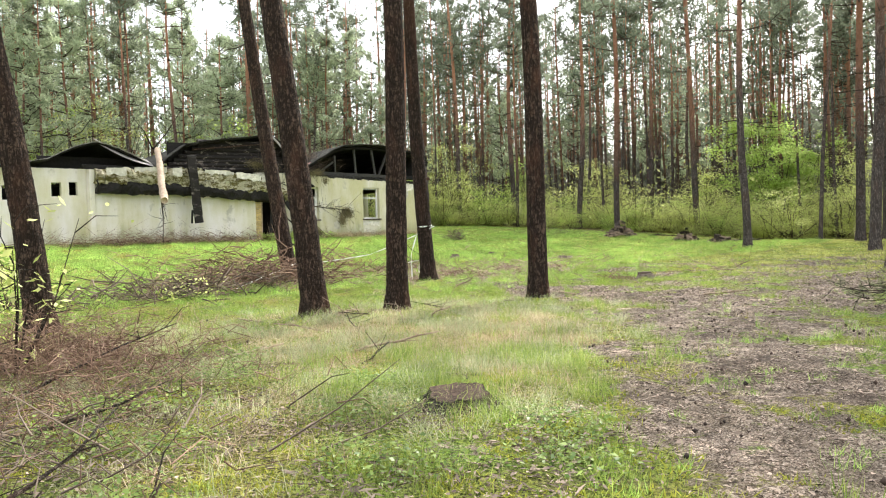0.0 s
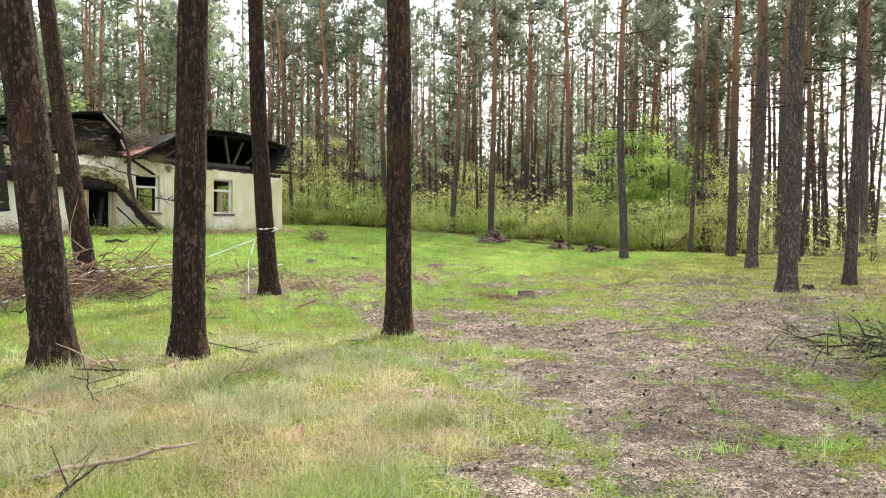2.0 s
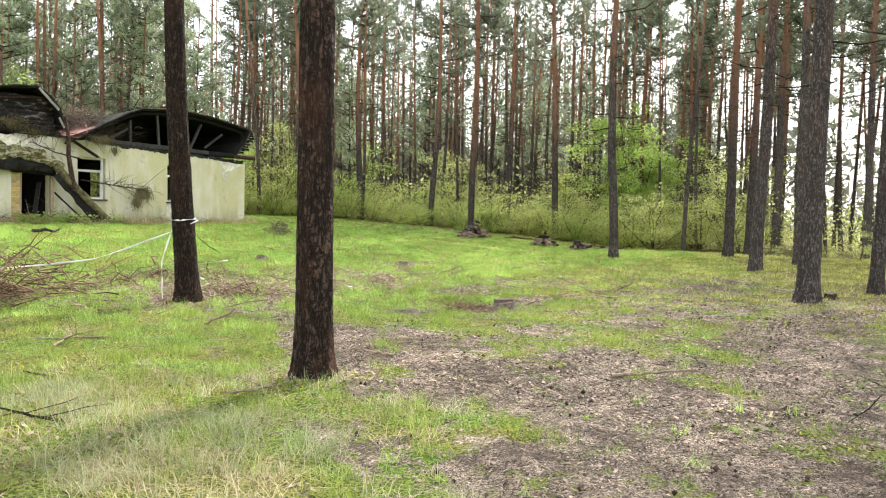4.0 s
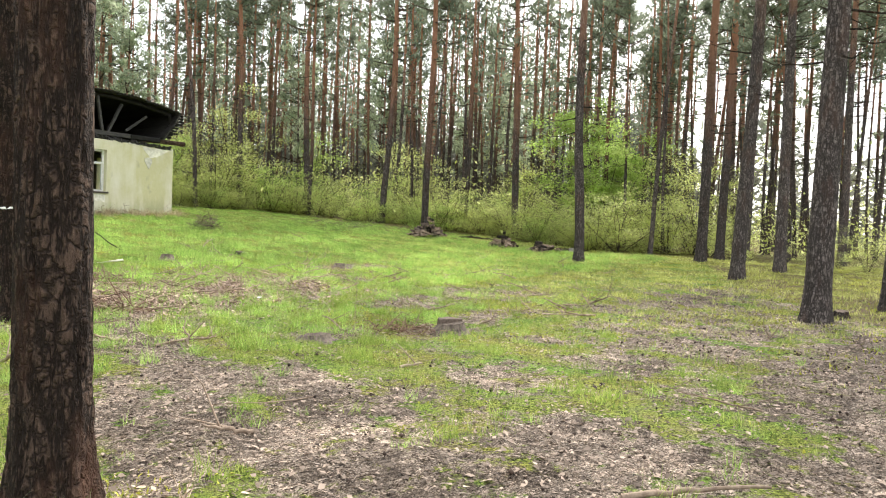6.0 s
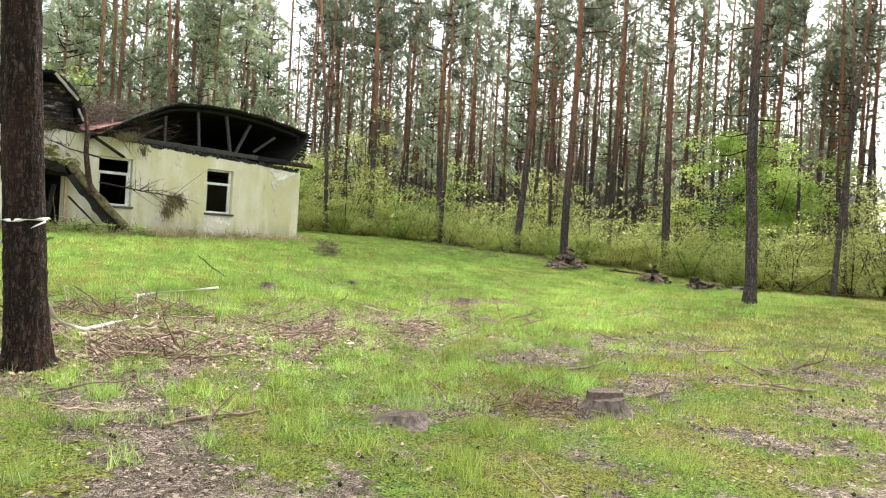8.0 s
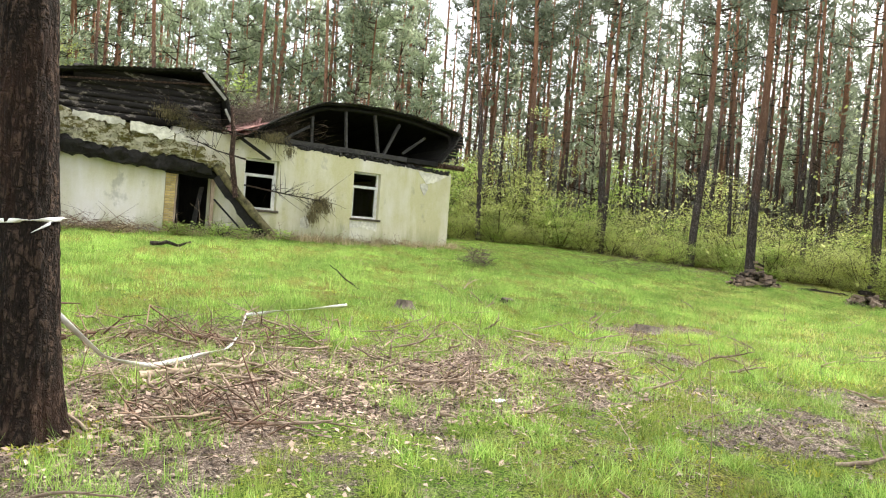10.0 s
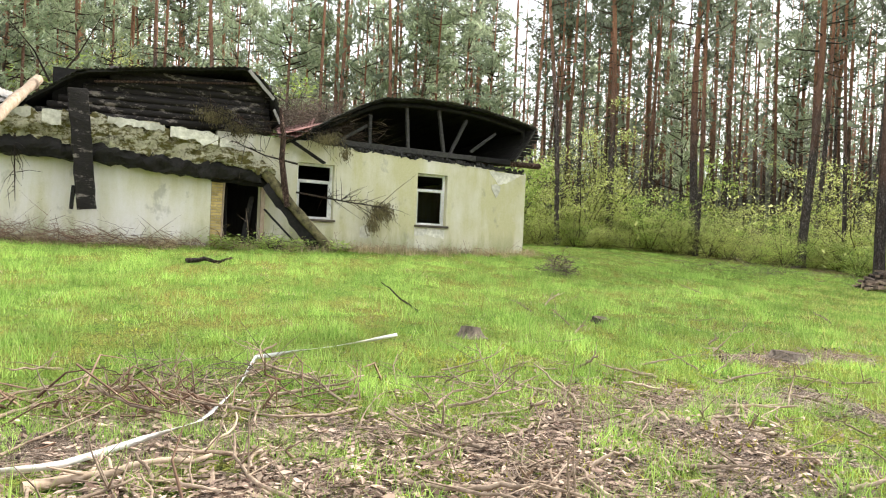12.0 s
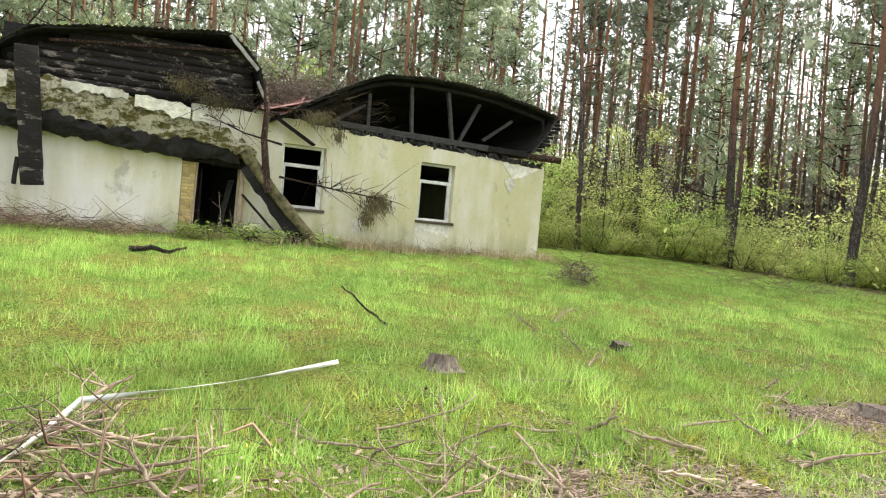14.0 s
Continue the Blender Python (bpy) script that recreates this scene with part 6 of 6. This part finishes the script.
for k, (ax, ay, bx, by, h) in enumerate([(-2.75, 9.0, -1.6, 10.3, 0.2), (-2.0, 10.6, -0.9, 11.2, 0.15), (-2.5, 8.4, -1.9, 8.8, 0.12), (-1.9, 11.9, -0.2, 12.9, 0.4)]):
    stick("dead_limb", [(ax, ay, gz(ax, ay) + 0.04), ((ax + bx) / 2 + 0.1, (ay + by) / 2 - 0.12, gz(ax, ay) + h * 0.75), (bx, by, gz(bx, by) + h)], 0.013, BARK_DRY, "dark forked dead limb among leaf litter", 920 + k, 3)
for k, (x, y) in enumerate([(0.9, 11.2), (2.3, 13.2), (4.4, 14.0), (3.0, 13.9), (5.2, 16.0)]):
    lying(x, y, 0.55, 25 + 50 * k, 0.012, BARK_DRY, "dark forked twig lying in pale grass", 940 + k, 0.06, 3)


# ---- barrier tape strung between the trees ----
def ribbon(pts, width, label, sag=0.0):
    p = np.array(pts, float)
    q = np.linspace(0, 1, 40)
    t = np.linspace(0, 1, len(p))
    path = np.stack([np.interp(q, t, p[:, k]) for k in range(3)], -1)
    for k in range(len(p) - 1):
        u = np.clip((q - t[k]) / (t[k + 1] - t[k]), 0, 1)
        path[:, 2] -= sag * 4 * u * (1 - u)
    d = np.gradient(path, axis=0)
    d /= np.linalg.norm(d, axis=1)[:, None] + 1e-9
    side = np.cross(d, [0, 0, 1.0])
    side /= np.linalg.norm(side, axis=1)[:, None] + 1e-9
    up = np.cross(side, d)
    tw = 0.9 * np.sin(q * 17) + 0.5
    w = (up * np.cos(tw)[:, None] + side * np.sin(tw)[:, None]) * width / 2
    v = np.vstack([path + w, path - w])
    i = np.arange(39)
    ob = tagged(new("barrier_tape", mesh_from("barrier_tape", v, np.stack([i, i + 1, i + 41, i + 40], -1), TAPE, True)), label, "tape")
    ob.modifiers.new("thick", "SOLIDIFY").thickness = 0.002
    return ob


TX, TY = 9.62, 20.45
ribbon([(TX + 0.03, TY - 0.24, 1.33), (8.52, 21.6, 0.62), (6.95, 22.88, 0.42)], 0.03, "white barrier tape strung between two pines", 0.03)
ribbon([(6.95, 22.88, 0.42), (5.83, 22.3, 0.2), (4.6, 21.6, -0.02)], 0.03, "white barrier tape trailing into brushwood", 0.01)
ribbon([(TX - 0.06 + 0.2 * math.cos(radians(k)), TY + 0.05 + 0.2 * math.sin(radians(k)), 1.34 + 0.02 * math.cos(radians(k))) for k in range(150, 401, 25)], 0.03, "white barrier tape tied round a pine")
ribbon([(TX - 0.2, TY + 0.12, 1.3), (TX - 0.3, TY + 0.35, 0.6), (TX - 0.25, TY + 0.4, -0.1)], 0.035, "loose end of white barrier tape")
ribbon([(9.78, 20.78, 0.68), (10.25, 21.6, 0.2), (10.78, 22.28, -0.01), (11.3, 22.7, 0.0), (11.78, 23.1, 0.01), (12.3, 24.3, 0.02), (12.63, 25.06, 0.15), (13.1, 25.0, 0.22), (13.9, 25.55, 0.2), (14.9, 26.5, 0.16)], 0.045, "white barrier tape trailing over the grass", 0.004)

# ---- small things ----
def paper_scrap(x, y, s, seed, label="crumpled scrap of white paper in the grass"):
    r = np.random.RandomState(seed)
    g = np.linspace(-1, 1, 6)
    X, Y = np.meshgrid(g, g, indexing="ij")
    Z = r.uniform(0, 0.4, X.shape)
    v = np.stack([x + X * s + r.normal(0, s * 0.08, X.shape), y + Y * s * 0.6, gz(x, y) + 0.03 + Z * s], -1).reshape(-1, 3)
    i, j = np.meshgrid(np.arange(5), np.arange(5), indexing="ij")
    a = i * 6 + j
    tagged(new("paper_scrap", mesh_from("paper_scrap", v, np.stack([a, a + 6, a + 7, a + 1], -1).reshape(-1, 4), PAPER, True)), label, "litter")


paper_scrap(13.5, 20.3, 0.06, 1)


def woodpile(cx, cy, count, w, h, seed, label):
    """A tumbled heap of split billets that thins out towards its rim."""
    r = random.Random(seed)
    pile = thing("woodpile", (cx, cy, gz(cx, cy)), label, "woodpile")
    for k in range(count):
        d, a = math.sqrt((k + 0.5) / count), r.uniform(0, 2 * math.pi)
        x, y = d * w * 0.5 * math.cos(a), d * w * 0.36 * math.sin(a)
        z = 0.05 + h * (1 - d) * r.uniform(0.35, 1.05)
        length, turn = r.uniform(0.1, 0.24), r.uniform(0, math.pi)
        u = Vector((math.cos(turn), math.sin(turn), r.uniform(-0.35, 0.35))) * length
        c = Vector((x, y, z))
        part("billet", bar(c - u, c + u, r.uniform(0.07, 0.13), r.uniform(0.06, 0.12), 0.008, 0.012, r.randrange(999)), r.choice((STICK, STICK, BARK_DRY, CUT_WOOD)), pile)
    return pile


woodpile(35.5, 32.4, 110, 2.1, 1.05, 1, "tumbled heap of split firewood at the wood's edge")
woodpile(36.4, 28.5, 52, 1.6, 0.7, 2, "small heap of split firewood in the grass")
woodpile(36.3, 26.2, 30, 1.9, 0.35, 3, "scattered boards and billets beside a short stump")
part_block = thing("concrete_block", (38.4, 25.6, gz(38.4, 25.6)), "pale grey concrete block lying in the grass", "block")
part("block", box(bmesh.new(), -0.3, 0.3, -0.15, 0.15, -0.02, 0.2, bevel=0.02), CONCRETE, part_block)
lying(37.9, 32.0, 1.8, -60, 0.06, BARK_DRY, "grey log lying at the wood's edge", 901)
lying(38.3, 26.5, 1.6, -80, 0.07, BARK_DRY, "grey log lying at the wood's edge", 902)
lying(8.5, 11.95, 0.8, -52, 0.02, STICK, "pale bent branch lying on the track", 903, 0.03, 0)
lying(16.3, 28.8, 0.66, 154, 0.02, BARK_DRY, "dark branch sticking out of the grass", 904, 0.23, 0)
lying(13.3, 34.9, 1.1, 12, 0.06, BARK_DRY, "dark log lying before the doorway", 905)
lying(10.6, 22.0, 1.1, 10, 0.035, PALE_WOOD, "pale barkless branch lying in the litter", 906)
stick("sapling", [(12.55, 17.3, gz(12.55, 17.3)), (12.57, 17.3, 0.5), (12.5, 17.32, 1.0)], 0.004, STICK, "thin bare upright sapling", 907, 2, "sapling")

# broken young pine leaning on the wall beside the windows, its dead crown hanging
snag = thing("broken_pine", (0, 0, 0), "dead broken pine top leaning on the wall, twigs hanging", "tree")
snag_axis = [(16.72, FRONT - 0.78, 2.3), (16.62, FRONT - 0.75, 2.9), (16.52, FRONT - 0.7, 3.7), (16.56, FRONT - 0.62, 4.4), (16.45, FRONT - 0.55, 5.25)]
child("trunk", mesh_from("trunk", *tube(snag_axis, [0.1, 0.1, 0.09, 0.075, 0.045], 10, True, 0.1, 1), BARK_RED, True), snag)


def twig_fan(start, end, count, seed, spread=0.5):
    r = np.random.RandomState(seed)
    s, e = np.array(start, float), np.array(end, float)
    pieces = [tube([s, (s + e) / 2 + r.normal(0, 0.08, 3), e], [0.035, 0.022, 0.008], 6, False)]
    for _ in range(count):
        c = s + (e - s) * r.uniform(0.25, 1.0)
        d = (e - s) / np.linalg.norm(e - s) * 0.3 + r.normal(0, spread, 3) * np.array([1, 0.5, 1])
        pieces.append(tube([c, c + d * 0.5 + r.normal(0, 0.05, 3), c + d + np.array([0, 0, -0.1])], [0.011, 0.007, 0.003], 4, False))
    return join(pieces)


for a, b, n, sd in (((17.0, FRONT - 0.7, 2.75), (20.3, FRONT - 0.5, 2.45), 46, 1), ((16.9, FRONT - 0.6, 4.4), (14.2, FRONT - 1.0, 4.95), 60, 2), ((16.9, FRONT - 0.5, 4.6), (18.3, FRONT - 0.2, 4.7), 40, 3), ((17.0, FRONT - 0.7, 3.6), (15.0, FRONT - 0.8, 4.1), 14, 4)):
    child("limb", mesh_from("limb", *twig_fan(a, b, n, sd), BARK_DRY, True), snag)
for a, b, n, sd in (((8.97, 37.3, 2.9), (9.1, 37.6, 1.1), 12, 5), ((9.6, 39.4, 4.3), (9.7, 38.6, 2.0), 16, 6), ((10.3, 41.7, 5.6), (9.2, 41.5, 7.2), 14, 7), ((10.4, 41.9, 5.6), (11.6, 41.0, 7.6), 10, 8)):
    child("limb", mesh_from("limb", *twig_fan(a, b, n, sd, 0.35), BARK_DRY, True), pole)
for a, b, n, sd in (((13.5, 44, 6.3), (19.5, 42.5, 5.6), 130, 9), ((16, 45, 6), (19, 41, 5.6), 100, 10)):
    child("dead_crown", mesh_from("dead_crown", *twig_fan(a, b, n, sd, 0.55), BARK_DRY, True), snag)


def hanging_needles(cx, cz, w, h, count, seed):
    """Dead brown needles drooping from the broken limb."""
    r = np.random.RandomState(seed)
    c = np.stack([r.normal(cx, w * 0.4, count), FRONT - 0.45 + r.normal(0, 0.12, count), r.normal(cz, h * 0.4, count)], -1)
    d = np.stack([r.normal(0.1, 0.25, count), r.normal(0, 0.15, count), -r.uniform(0.3, 1.0, count)], -1) * 0.16
    side = np.stack([np.full(count, 0.012), np.zeros(count), np.full(count, 0.004)], -1)
    v = np.stack([c - side, c + side, c + d], 1).reshape(-1, 3)
    return mesh_from("dead_needles", v, np.arange(3 * count).reshape(-1, 3), BRUSH_GREEN)


for cx, cz, w, h, n, sd in ((19.9, 2.35, 0.5, 0.35, 700, 1), (19.6, 1.95, 0.25, 0.4, 320, 2), (14.6, 4.85, 0.6, 0.3, 600, 3), (15.3, 4.5, 0.5, 0.3, 300, 4), (18.0, 4.5, 0.6, 0.25, 500, 5), (18.6, 4.1, 0.2, 0.25, 160, 6)):
    tagged(child("dead_needles", hanging_needles(cx, cz, w, h, n, sd), snag, "drooping dead needles"), kind="stuff")
for x, h in ((14.9, 0.9), (15.6, 1.2), (15.9, 0.8), (18.3, 0.6), (22.8, 0.5)):
    stick("dry_stalk", [(x, FRONT - 1.0, gz(x, FRONT - 1)), (x - 0.05, FRONT - 1.0, gz(x, FRONT - 1) + h * 0.5), (x - 0.15, FRONT - 1.0, gz(x, FRONT - 1) + h)], 0.012, STICK, "dry upright stalk before the wall", int(x * 10), 2, "stalk")

# saplings and shrubs near the walk
shrub((-1.6, 13.2, gz(-1.6, 13.2)), 401, 1.5, 1.3, 160, 0.05, LEAVES, "sparse shrub with fresh yellow-green leaves", "", "shrub", 6)
shrub((-0.1, 21.0, gz(-0.1, 21)), 402, 1.7, 1.8, 420, 0.06, LEAVES, "leafy green shrub before the brick wing", "", "shrub", 7)
shrub((7.6, 23.4, gz(7.6, 23.4)), 403, 0.9, 1.0, 160, 0.045, LEAVES, "small shrub with yellow-green leaves at a pine's foot", "", "shrub", 6)
shrub((3.2, 20.5, gz(3.2, 20.5)), 404, 0.6, 1.2, 130, 0.045, LEAVES, "low shrub with yellow-green leaves", "", "shrub", 6)
shrub((16.3, 38.6, gz(16.3, 38.6)), 405, 0.5, 1.8, 500, 0.05, LEAVES_DEEP, "dark green nettles before the doorway", "", "nettles", 14)

# ---- bricks of the door pier ----
for row in range(28):
    for col in range(2 if row % 2 else 1):
        xa = 14.64 + (0.175 * col if row % 2 else 0.0)
        xb = xa + (0.165 if row % 2 else 0.34)
        bm = bmesh.new()
        z = 0.78 + row * 0.083
        box(bm, xa, xb, FRONT - 0.058, FRONT - 0.03, z, z + 0.071, bevel=0.004)
        part("brick", bm, BRICK, pier)

# moss and needle mounds at the feet of the near pines
for k, (x, y, r, _lx, _ly) in enumerate(NEAR_TREES):
    rr = np.random.RandomState(500 + k)
    n = 1100
    a, d = rr.uniform(0, 6.28, n), r + np.abs(rr.normal(0, 0.28, n))
    mx, my = x + np.cos(a) * d, y + np.sin(a) * d
    blades("moss", mx, my, 0.04, 0.012, MOSS, "cushion of yellow-green moss round a pine's foot", 520 + k, 1.0)
    n = 420
    a, d = rr.uniform(0, 6.28, n), r + np.abs(rr.normal(0, 0.4, n))
    flakes("bark_flakes", x + np.cos(a) * d, y + np.sin(a) * d, 0.028, LITTER, "fallen bark flakes round a pine's foot", 540 + k, 0.02, 0.6)
